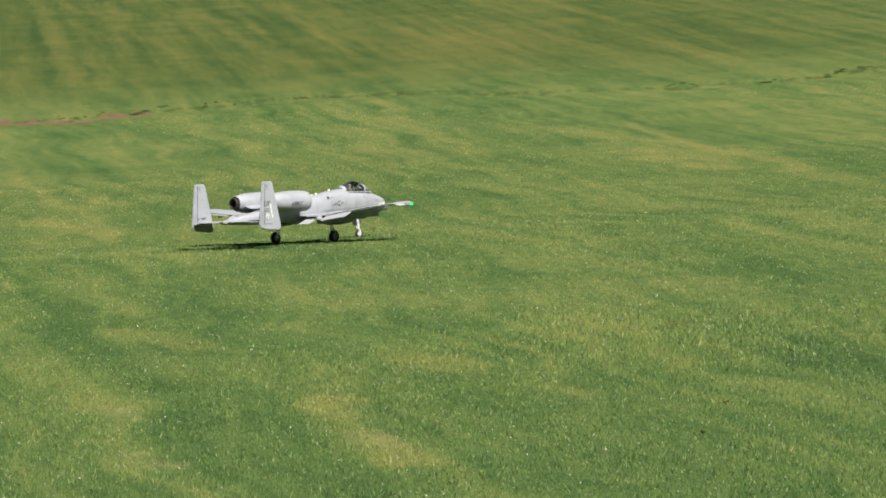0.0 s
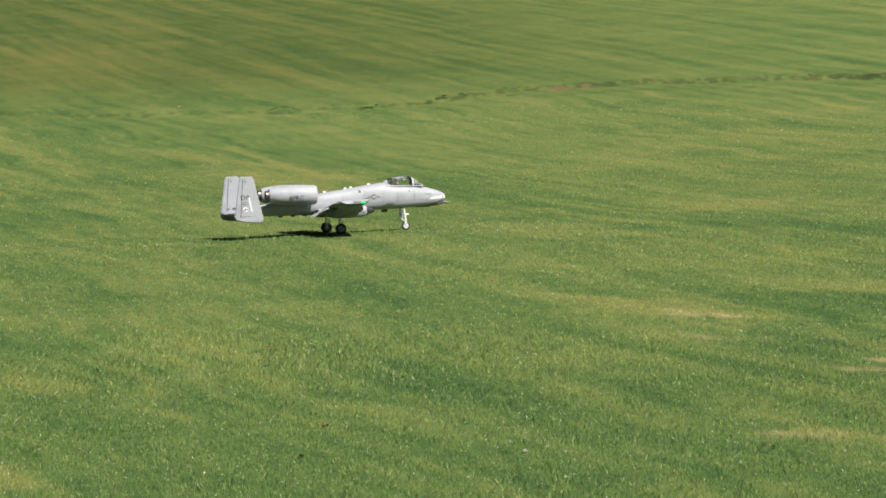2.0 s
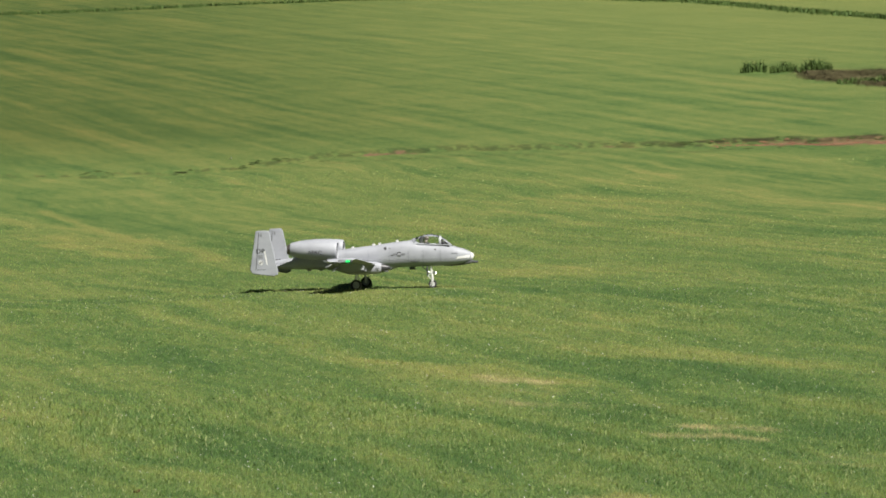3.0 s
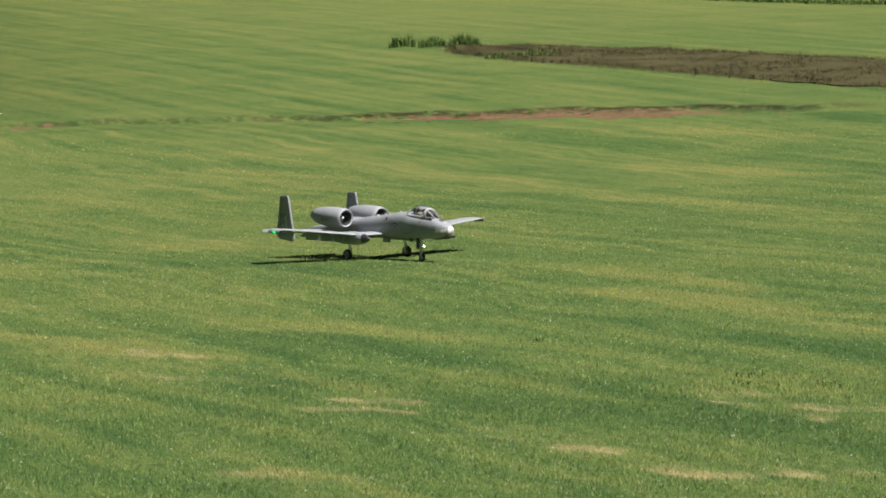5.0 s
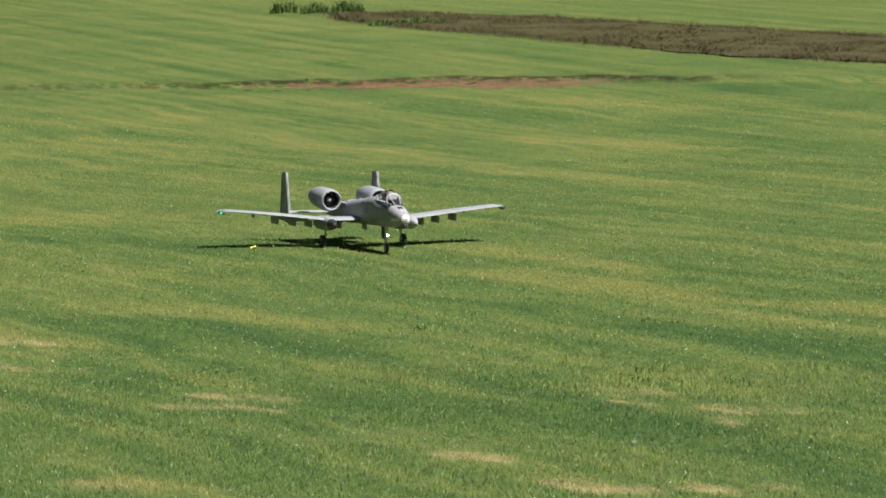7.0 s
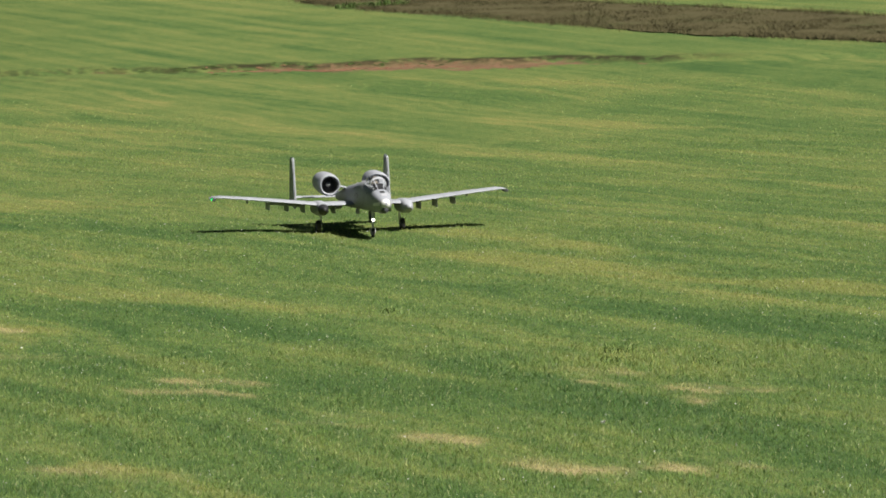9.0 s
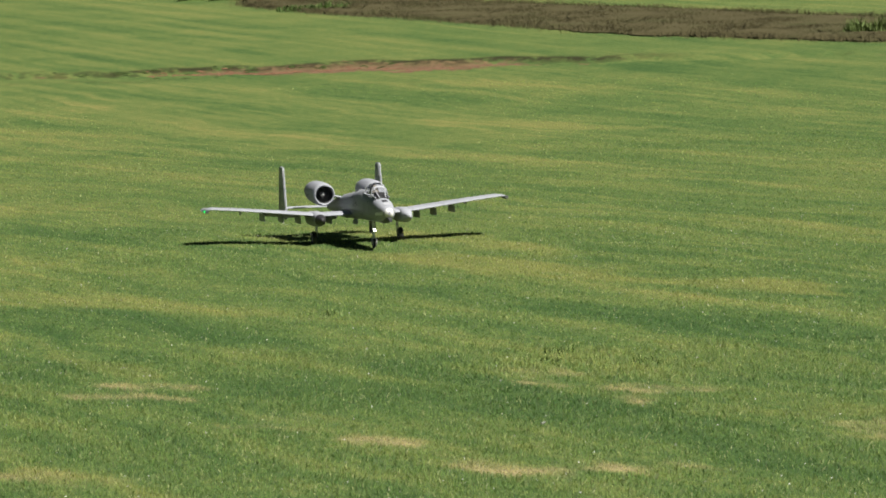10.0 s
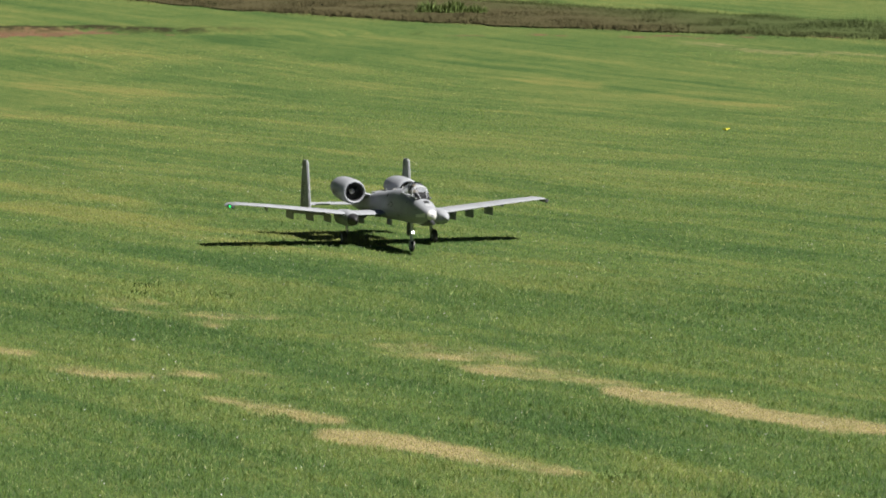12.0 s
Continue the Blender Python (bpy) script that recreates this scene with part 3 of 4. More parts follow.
def foil(lead, trail, thick, camber=0.0, n=11):
    """An aerofoil outline in x and z, round at the leading edge."""
    up, dn = [], []
    for i in range(n + 1):
        u = (1 - math.cos(math.pi * i / n)) / 2
        t = thick * 2.6 * (0.2969 * math.sqrt(u) - 0.126 * u - 0.3516 * u * u + 0.2843 * u ** 3 - 0.1015 * u ** 4) * 1.9
        c = camber * 4 * u * (1 - u)
        x = lead + (trail - lead) * u
        up.append((x, c + t / 2)), dn.append((x, c - t / 2))
    return up[::-1] + dn[1:-1]


def panel_span(stations):
    """A lifting surface through stations of (y, z, lead, trail, thickness, camber)."""
    return rings([[(x, y, z + dz) for x, dz in foil(a, b, t, c)] for y, z, a, b, t, c in stations])


FUS = [(7.62, 2.02, 2.16, 0.07), (7.55, 1.90, 2.27, 0.19), (7.38, 1.78, 2.40, 0.31), (7.0, 1.64, 2.56, 0.44), (6.4, 1.54, 2.75, 0.55),
       (5.7, 1.49, 2.88, 0.61), (4.9, 1.46, 2.96, 0.65), (4.0, 1.45, 3.04, 0.67), (3.45, 1.44, 3.22, 0.68), (2.4, 1.42, 3.12, 0.68),
       (1.0, 1.38, 2.93, 0.68), (-0.4, 1.36, 2.78, 0.66), (-1.6, 1.36, 2.64, 0.62), (-3.0, 1.37, 2.44, 0.54), (-4.7, 1.42, 2.17, 0.42),
       (-6.2, 1.50, 1.98, 0.28), (-7.0, 1.56, 1.86, 0.17), (-7.3, 1.63, 1.79, 0.09)]


def fus_side(x, z):
    """Half width of the fuselage at a height."""
    for (xa, la, ha, wa), (xb, lb, hb, wb) in zip(FUS, FUS[1:]):
        if xb <= x <= xa:
            f = (xa - x) / (xa - xb)
            lo, hi, w = la + f * (lb - la), ha + f * (hb - ha), wa + f * (wb - wa)
            s = min(1.0, abs((z - (lo + hi) / 2) / ((hi - lo) / 2)))
            return w * (1 - s ** 2.5) ** (1 / 2.5)
    return 0.0


def fus_top(x, y):
    """Height of the fuselage's upper skin."""
    for (xa, la, ha, wa), (xb, lb, hb, wb) in zip(FUS, FUS[1:]):
        if xb <= x <= xa:
            f = (xa - x) / (xa - xb)
            lo, hi, w = la + f * (lb - la), ha + f * (hb - ha), wa + f * (wb - wa)
            return (lo + hi) / 2 + (hi - lo) / 2 * (1 - min(1.0, abs(y) / w) ** 2.5) ** (1 / 2.5)
    return 0.0


def top_panel(name, x0, x1, half, material, parent, label):
    """A painted panel on top of the nose."""
    rows = [[(x0 + (x1 - x0) * i / 4, y, fus_top(x0 + (x1 - x0) * i / 4, y) + 0.014) for y in (half * (j / 3 - 1) for j in range(7))] for i in range(5)]
    return part(name, rings(rows, caps=False, closed=False), material, parent, label)


def decal(name, outline, material, parent, where, label=""):
    """A thin painted shape: outline in x and z, laid on the right side by where(x, z) -> y."""
    bm = bmesh.new()
    f = bm.faces.new([bm.verts.new((x, 0, z)) for x, z in outline])
    if len(outline) > 4:
        bmesh.ops.triangulate(bm, faces=[f])
    bmesh.ops.subdivide_edges(bm, edges=list(bm.edges), cuts=2, use_grid_fill=True)
    for v in bm.verts:
        v.co.y = where(v.co.x, v.co.z) - 0.02
    return part(name, bm, material, parent, label, smooth=False)


def quad(x0, x1, z0, z1):
    return [(x0, z0), (x1, z0), (x1, z1), (x0, z1)]


def disc(x, z, r, n=16):
    return [(x + r * math.cos(2 * math.pi * i / n), z + r * math.sin(2 * math.pi * i / n)) for i in range(n)]


def lettering(name, text, size, x, z, material, parent, where, label):
    """Painted letters on the right side, laid on the surface."""
    cu = bpy.data.curves.new(name, "FONT")
    cu.body, cu.size, cu.align_x, cu.align_y, cu.resolution_u = text, size, "CENTER", "CENTER", 3
    tmp = bpy.data.objects.new(name, cu)
    me = bpy.data.meshes.new_from_object(tmp)
    bpy.data.objects.remove(tmp)
    bm = bmesh.new()
    bm.from_mesh(me)
    for v in bm.verts:
        px, pz = x + v.co.x * 1.12, z + v.co.y
        v.co = (px, where(px, pz) - 0.025, pz)
    return part(name, bm, material, parent, label, smooth=False)


def make_wheel(name, parent, radius, width, rim, label):
    """A wheel about its own y axis; the empty turns."""
    hub = new(name)
    hub.parent = parent
    r, w = radius, width
    tyre = lathe([(-w * 0.42, r * 0.62), (-w * 0.5, r * 0.78), (-w * 0.46, r * 0.92), (-w * 0.26, r * 0.99), (-w * 0.09, r), (-w * 0.07, r * 0.965),
                  (-w * 0.03, r * 0.965), (0, r), (w * 0.03, r * 0.965), (w * 0.07, r * 0.965), (w * 0.09, r), (w * 0.26, r * 0.99),
                  (w * 0.46, r * 0.92), (w * 0.5, r * 0.78), (w * 0.42, r * 0.62)], 28)
    turn = Matrix.Rotation(radians(90), 4, "Z")
    tyre.transform(turn)
    part("tyre", tyre, RUBBER, hub, "black rubber tyre")
    hubm = lathe([(-w * 0.3, 0.001), (-w * 0.34, r * 0.16), (-w * 0.22, r * 0.2), (-w * 0.2, r * 0.5), (-w * 0.4, r * 0.56), (-w * 0.4, r * 0.64),
                  (w * 0.4, r * 0.64), (w * 0.4, r * 0.56), (w * 0.2, r * 0.5), (w * 0.22, r * 0.2), (w * 0.34, r * 0.16), (w * 0.3, 0.001)], 24)
    bolts = [rod((s * w * 0.2, r * 0.36 * math.cos(a), r * 0.36 * math.sin(a)), (s * w * 0.27, r * 0.36 * math.cos(a), r * 0.36 * math.sin(a)), r * 0.05, 6)
             for s in (-1, 1) for a in (i * math.pi / 3 for i in range(6))]
    hubm = join(hubm, *bolts)
    hubm.transform(turn)
    part("rim", hubm, rim, hub, label)
    return hub


def make_aircraft():
    ac = tagged(new("model_aircraft"), "grey twin-engine radio-controlled attack jet model taxiing on grass", "model aircraft")
    fus = part("fuselage", rings([body_ring(*s) for s in FUS]), GREY, ac)
    # nose
    part("gun_barrel", join(rod((7.3, 0, 1.74), (7.72, 0, 1.70), 0.10, 14), *[rod((7.7, 0.055 * math.cos(a), 1.70 + 0.055 * math.sin(a)),
         (7.9, 0.055 * math.cos(a), 1.695 + 0.055 * math.sin(a)), 0.022, 8) for a in (i * math.pi / 3.5 for i in range(7))]), GREY_DARK, ac, "dark metal gun barrels")
    part("chin_fairing", rings([body_ring(x, lo, hi, w) for x, lo, hi, w in ((7.52, 1.66, 1.86, 0.08), (7.4, 1.58, 1.92, 0.17), (7.0, 1.50, 1.9, 0.22), (6.2, 1.44, 1.8, 0.2), (5.6, 1.46, 1.7, 0.08))]), GREY_DARK, ac)
    side = lambda x, z: -fus_side(x, z)
    decal("nose_panel", [(7.35, 1.98), (7.42, 2.2), (7.2, 2.16), (6.55, 2.08), (6.5, 1.92)], WHITE, ac, side, "white painted nose panel")
    part("nose_cap", rings([body_ring(x, lo - 0.008, hi + 0.008, w + 0.008) for x, lo, hi, w in ((7.63, 2.02, 2.16, 0.07), (7.56, 1.90, 2.27, 0.19), (7.48, 1.84, 2.34, 0.245))], caps=False), WHITE, ac, "white painted nose cap")
    top_panel("refuelling_door", 6.42, 6.72, 0.14, MARK, ac, "dark refuelling door outline on the nose")
    top_panel("nose_patch", 6.80, 7.12, 0.17, GREY_LIGHT, ac, "paler grey nose patch")
    for x in (6.55, 5.45, 4.3, 3.3, 2.0, 0.6):
        z0, z1 = 1.75, 2.55
        decal("panel_line", quad(x - 0.008, x + 0.008, z0, z1), MARK_PALE, ac, side)
    decal("panel_line", quad(1.2, 6.4, 1.95, 1.962), MARK_PALE, ac, side)
    decal("intake_mark", [(5.05, 2.62), (5.17, 2.62), (5.11, 2.5)], MARK, ac, side)
    decal("insignia_disc", disc(2.68, 2.32, 0.16), MARK, ac, side)
    star = [(2.68 + (0.15 if i % 2 == 0 else 0.06) * math.sin(i * math.pi / 5), 2.32 + (0.15 if i % 2 == 0 else 0.06) * math.cos(i * math.pi / 5)) for i in range(10)]
    decal("insignia_star", star, GREY_LIGHT, ac, lambda x, z: side(x, z) - 0.012)
    for a, b in ((2.28, 2.5), (2.86, 3.08)):
        decal("insignia_bar", quad(a, b, 2.27, 2.37), MARK_PALE, ac, side)
    decal("insignia_disc", disc(1.75, 2.72, 0.10), MARK, ac, side)
    decal("insignia_bar", quad(1.98, 2.12, 2.68, 2.74), MARK_PALE, ac, side)
    decal("stencil_bar", quad(2.1, 2.25, 2.22, 2.26), MARK, ac, side)
    decal("stencil_bar", quad(3.45, 4.05, 1.78, 1.86), MARK_PALE, ac, side)
    decal("stencil_bar", quad(6.2, 6.62, 2.30, 2.34), MARK_PALE, ac, side)
    # canopy: glass, frame, seat
    can = [(6.22, 2.76, 2.84, 0.20), (5.95, 2.72, 3.06, 0.36), (5.6, 2.7, 3.33, 0.43), (5.2, 2.7, 3.54, 0.46), (4.8, 2.7, 3.62, 0.47), (4.3, 2.7, 3.56, 0.46),
           (3.8, 2.7, 3.40, 0.42), (3.4, 2.7, 3.22, 0.30)]
    canopy = part("canopy", rings([body_ring(*s, n=28, p=2.1) for s in can]), GLASS, ac, "clear bubble canopy glass")
    canopy.visible_shadow = False

    def hoop(x0, x1, grow=0.02):
        def at_x(x):
            for a, b in zip(can, can[1:]):
                if b[0] <= x <= a[0]:
                    f = (a[0] - x) / (a[0] - b[0])
                    return [a[i] + f * (b[i] - a[i]) for i in range(1, 4)]
        loops = []
        for x, g in ((x0, 0), (x0, grow), (x1, grow), (x1, 0)):
            lo, hi, w = at_x(x)
            ring = body_ring(x, lo - g, hi + g, w + g, n=28, p=2.1)
            loops.append([ring[i % 28] for i in range(-3, 18)])
        return rings(loops, caps=False, closed=False)
    part("canopy_frame", hoop(5.50, 5.36, 0.03), GREY_LIGHT, canopy, "light grey windshield bow")
    part("canopy_frame", hoop(3.72, 3.5, 0.03), GREY, canopy)
    for sy in (-1, 1):
        part("windshield_post", rod((6.15, sy * 0.17, 2.84), (5.45, sy * 0.3, 3.36), 0.03, 8), GREY_LIGHT, canopy)
        part("canopy_sill", rod((6.1, sy * 0.40, 2.86), (3.6, sy * 0.46, 2.98), 0.04, 8), GREY, canopy)
    part("cockpit_tub", box(3.75, 6.0, -0.36, 0.36, 2.6, 2.90), BLACK, ac)
    part("ejection_seat", join(box(4.0, 4.25, -0.22, 0.22, 2.9, 3.42, 0.04), box(4.1, 4.7, -0.22, 0.22, 2.9, 3.06, 0.04), box(4.22, 4.34, -0.14, 0.14, 3.25, 3.46, 0.04)), SEAT, ac, "dark ejection seat")
    bust = [(4.42, 3.0, 0.20, 0.12), (4.42, 3.12, 0.23, 0.13), (4.44, 3.19, 0.10, 0.09), (4.46, 3.24, 0.09, 0.10), (4.47, 3.31, 0.125, 0.15), (4.46, 3.40, 0.125, 0.15), (4.45, 3.46, 0.07, 0.08)]
    part("pilot_doll", rings([[(x + d * math.cos(a), w * math.sin(a), z) for a in (2 * math.pi * i / 14 for i in range(14))] for x, z, w, d in bust]), DOLL, ac, "plain tan pilot doll in the cockpit")
    part("instrument_hood", rings([body_ring(x, 2.9, h, 0.3, n=16) for x, h in ((5.95, 3.0), (5.6, 3.14), (5.3, 3.12))]), BLACK, ac)
    # wing
    part("wing", panel_span([(-2.5, 1.68, 1.38, -1.25, 0.40, 0.05), (0, 1.68, 1.38, -1.25, 0.40, 0.05), (2.5, 1.68, 1.38, -1.25, 0.40, 0.05)]), GREY, ac)
    for sy in (-1, 1):
        st = [(2.48, 1.68, 1.38, -1.2, 0.40, 0.05), (4.5, 1.90, 1.22, -1.18, 0.35, 0.05), (6.6, 2.12, 1.02, -1.15, 0.29, 0.04), (8.25, 2.27, 0.84, -1.12, 0.23, 0.03),
              (8.55, 2.27, 0.72, -1.08, 0.19, 0.0), (8.72, 2.20, 0.45, -1.0, 0.12, 0.0), (8.79, 2.13, 0.15, -0.85, 0.06, 0.0)]
        tip = part("outer_wing", panel_span([(sy * y, *r) for y, *r in st]), GREY, ac)
        part("tip_lamp", rings([body_ring(x, 2.1 - r, 2.1 + r, r * 0.8, n=12) for x, r in ((0.92, 0.02), (0.87, 0.05), (0.76, 0.065), (0.62, 0.05))]),
             LAMP_GREEN if sy < 0 else GREY_DARK, tip, "green navigation lamp" if sy < 0 else "dark navigation lamp", m=at(-0.42, sy * 8.77, 0.06))
        part("tip_cap", box(-0.35, 0.64, sy * 8.68 - 0.10, sy * 8.68 + 0.10, 2.07, 2.25, 0.05), GREY_DARK, tip)
        # drooped flaps, with gap ahead
        for y0, y1, z in ((0.8, 2.1, 1.56), (3.0, 5.1, 1.72)):
            dz = 0.0 if y0 < 2 else 0.105
            fl = rings([[(x, sy * y, z + (y - y0) * dz + h - 0.45 * max(0, -1.02 - x)) for x, h in foil(-0.98, -1.72, 0.16)] for y in (y0, y1)])
            part("flap", fl, GREY_LIGHT, ac)
        part("aileron", rings([[(x, sy * y, z + h) for x, h in foil(-0.85, -1.42, 0.13)] for y, z in ((5.3, 1.90), (8.1, 2.18))]), GREY, ac)
        # pylons with dark shoes
        for y, top in ((1.65, 1.46), (3.45, 1.56), (4.42, 1.66), (5.5, 1.78)):
            py = rings([[(x, sy * y + w, z) for x, w in ((0.95, 0), (0.75, 0.055), (-0.1, 0.065), (-0.55, 0.0), (-0.1, -0.065), (0.75, -0.055))]
                        for z in (top + 0.1, top - 0.3)])
            part("pylon", py, GREY, ac, smooth=False)
        for y, top in ((6.55, 1.90),):
            part("hinge_fairing", box(-0.9, -0.45, sy * y - 0.03, sy * y + 0.03, top - 0.09, top + 0.1, 0.02), GREY, ac)
        # landing gear pod
        pod = part("gear_pod", rings([body_ring(x, lo, hi, w, n=24) for x, lo, hi, w in
                   ((1.95, 1.27, 1.69, 0.215), (1.75, 1.17, 1.78, 0.30), (1.4, 1.09, 1.88, 0.36), (0.6, 1.05, 1.92, 0.39), (-0.4, 1.08, 1.86, 0.38), (-1.0, 1.24, 1.76, 0.26), (-1.5, 1.46, 1.62, 0.06))]),
                   GREY, ac, m=at(0, sy * 2.5, 0))
        part("pod_tip", rings([body_ring(x, lo, hi, w, n=24) for x, lo, hi, w in ((2.30, 1.44, 1.52, 0.04), (2.22, 1.35, 1.61, 0.13), (2.08, 1.29, 1.67, 0.19), (1.935, 1.262, 1.698, 0.224), (1.74, 1.160, 1.790, 0.309))]), BLACK if sy < 0 else GREY, pod, "black pod nose cap" if sy < 0 else "")
        if sy < 0:
            flat = lambda x, z: -0.36
            decal("pod_number", quad(1.35, 1.6, 1.40, 1.50), MARK_PALE, pod, flat)
        # main gear
        leg = part("main_strut", join(rod((0, 0, 1.3), (0, 0, 0.62), 0.075, 12), rod((0, 0, 0.75), (-0.02, 0, 0.37), 0.05, 12),
                   rod((0.07, 0, 0.98), (0.24, 0, 0.74), 0.03, 8), rod((0.24, 0, 0.74), (0.05, 0, 0.5), 0.03, 8),
                   rod((0, -0.02 * sy, 0.37), (0, 0.17 * sy, 0.37), 0.05, 10)), METAL, ac, "bare metal oleo strut", m=at(0, sy * 2.34, 0))
        part("brake_line", rod((-0.09, 0, 1.2), (-0.08, 0, 0.5), 0.014, 6), BLACK, leg)
        # engines
        eng = part("nacelle", lathe([(-1.42, 0.49), (-1.36, 0.52), (-1.33, 0.555), (-1.37, 0.60), (-1.5, 0.635), (-1.85, 0.66), (-2.6, 0.665), (-3.3, 0.645), (-3.9, 0.58),
                   (-4.45, 0.46), (-4.5, 0.43), (-4.4, 0.40)], 40), GREY, ac, m=at(0, sy * 1.5, 2.62, 0, 2.0))
        part("intake_duct", lathe([(-1.42, 0.488), (-1.6, 0.47), (-2.0, 0.465), (-2.08, 0.46), (-2.08, 0.02)], 36), DUCT, eng, "black intake duct")
        part("spinner", lathe([(-1.62, 0.005), (-1.66, 0.07), (-1.78, 0.125), (-2.0, 0.15)], 20), WHITE, eng, "pale fan spinner")
        for i in range(18):
            b = rings([[(x, -0.03, r), (x - 0.09, 0.06 * r / 0.3, r)] for x, r in ((-1.90, 0.14), (-1.92, 0.46))], caps=False, closed=False)
            b.transform(Matrix.Rotation(2 * math.pi * i / 18, 4, "X"))
            part("fan_blade", b, GREY_DARK, eng)
        part("exhaust_cone", lathe([(-4.3, 0.36), (-4.72, 0.33), (-4.72, 0.29), (-4.1, 0.27), (-4.1, 0.01)], 28), BURNT, eng, "burnt metal exhaust ring")
        part("engine_pylon", rings([[(x, sy * y, z + h) for x, h in foil(a, b, 0.3)] for y, z, a, b in ((0.3, 2.42, -1.7, -4.4), (1.0, 2.58, -1.9, -4.2))]), GREY, ac)
        # fin
        fo = [(-5.16, 1.42), (-5.68, 3.96), (-5.80, 4.11), (-6.52, 4.11), (-6.63, 4.03), (-7.05, 1.52), (-6.93, 1.28), (-6.5, 1.18), (-5.42, 1.06), (-5.18, 1.16)]
        bm = bmesh.new()
        f = bm.faces.new([bm.verts.new((x, -0.06, z)) for x, z in fo])
        ex = bmesh.ops.extrude_face_region(bm, geom=[f])
        for v in ex["geom"]:
            if isinstance(v, bmesh.types.BMVert):
                v.co.y = 0.06
        bmesh.ops.bevel(bm, geom=[e for e in bm.edges if abs(e.verts[0].co.y - e.verts[1].co.y) < 1e-4], offset=0.045, segments=3, affect="EDGES")
        fin = part("fin", bm, GREY, ac, m=at(0, sy * 2.87, 0), smooth=False)
        out = lambda x, z: -0.0495
        decal("rudder_gap", [(-6.66, 1.5), (-6.62, 1.5), (-6.38, 3.95), (-6.42, 3.95)], MARK, fin, out)
        decal("rudder_gap", quad(-6.7, -6.0, 1.5, 1.53), MARK, fin, out)
        decal("tail_stripe", quad(-6.3, -6.2, 3.7, 3.9), MARK_PALE, fin, out)
        if sy < 0:
            lettering("tail_letters", "DP", 0.42, -6.32, 2.74, MARK, fin, out, "dark grey tail code letters")
            decal("serial_bar", quad(-6.5, -6.15, 2.40, 2.47), MARK_PALE, fin, out)
            decal("serial_bar", quad(-6.5, -6.15, 2.27, 2.34), MARK_PALE, fin, out)
            decal("emblem_field", disc(-6.3, 1.98, 0.16), WHITE, fin, out)
            decal("emblem_mark", [(-6.43, 1.92), (-6.33, 1.86), (-6.28, 2.12)], BLACK, fin, lambda x, z: -0.06)
            decal("emblem_mark", [(-6.22, 1.88), (-6.17, 2.0), (-6.25, 2.06)], BLACK, fin, lambda x, z: -0.06)
            decal("formation_strip", [(-5.93, 1.85), (-5.84, 1.85), (-6.0, 2.75), (-6.08, 2.75)], WHITE, fin, out, "pale formation light strip")
        else:
            decal("fin_mark", quad(-6.62, -6.42, 1.92, 1.99), MARK, fin, out)
            decal("fin_mark", quad(-6.25, -5.85, 1.95, 2.02), MARK, fin, out)
            decal("fin_mark", quad(-6.2, -6.0, 1.88, 1.93), MARK, fin, out)
        if sy < 0:
            lettering("nacelle_letters", "AFRC", 0.36, -2.78, -0.16, MARK, eng,
                      lambda x, z: -math.sqrt(max(0.01, 0.668 ** 2 - z * z)), "dark grey unit lettering")
    part("stabilizer", panel_span([(-2.85, 1.72, -5.35, -6.55, 0.15, 0), (0, 1.72, -5.25, -6.55, 0.17, 0), (2.85, 1.72, -5.35, -6.55, 0.15, 0)]), GREY, ac)
    part("elevator", panel_span([(-2.72, 1.72, -6.55, -7.0, 0.08, 0), (2.72, 1.72, -6.55, -7.0, 0.08, 0)]), GREY_LIGHT, ac)
    part("tail_lamp", rod((-7.25, 0, 1.7), (-7.5, 0, 1.7), 0.08, 12, 0.05), BLACK, ac)
    # belly fittings and aerials
    part("belly_pylon", box(1.2, 1.9, -0.5, -0.38, 1.14, 1.46, 0.03), GREY, ac)
    part("belly_aerial", rings([[(x, w, z) for x, w in ((0.28, 0), (0.1, 0.03), (-0.12, 0), (0.1, -0.03))] for z in (1.5, 1.24)]), GREY_DARK, ac, m=at(3.4, 0, 0))
    for x in (-1.9, -2.7, -3.5):
        part("belly_vent", box(x - 0.14, x + 0.14, -0.2, 0.2, 1.28, 1.42, 0.03), GREY_DARK, ac)
    for x, z in ((2.5, 3.13), (1.3, 2.97), (0.9, 2.92), (-0.5, 2.76)):
        part("dorsal_aerial", box(x - 0.09, x + 0.09, -0.02, 0.02, z - 0.06, z + 0.1, 0.015), WHITE, ac)
    # nose gear, set to the right of the keel
    ng = part("nose_strut", join(rod((-0.1, 0, 1.55), (0.0, 0, 0.62), 0.075, 12), rod((0.0, 0, 0.7), (0, 0, 0.50), 0.055, 12), box(-0.08, 0.08, -0.14, 0.14, 0.46, 0.56, 0.02),
              box(-0.05, 0.05, -0.15, -0.11, 0.22, 0.52, 0.015), box(-0.05, 0.05, 0.11, 0.15, 0.22, 0.52, 0.015), rod((0, -0.15, 0.28), (0, 0.15, 0.28), 0.035, 8),
              rod((-0.07, 0, 1.05), (-0.3, 0, 0.8), 0.03, 8), rod((-0.3, 0, 0.8), (-0.05, 0, 0.58), 0.03, 8)), WHITE, ac, "white nose gear strut and fork", m=at(4.84, -0.23, 0))
    part("drag_brace", rod((-0.75, 0, 1.5), (-0.05, 0, 0.95), 0.045, 10), METAL, ng)
    part("gear_door", box(-0.36, -0.28, -0.18, 0.18, 0.82, 1.5, 0.02), GREY_DARK, ng)
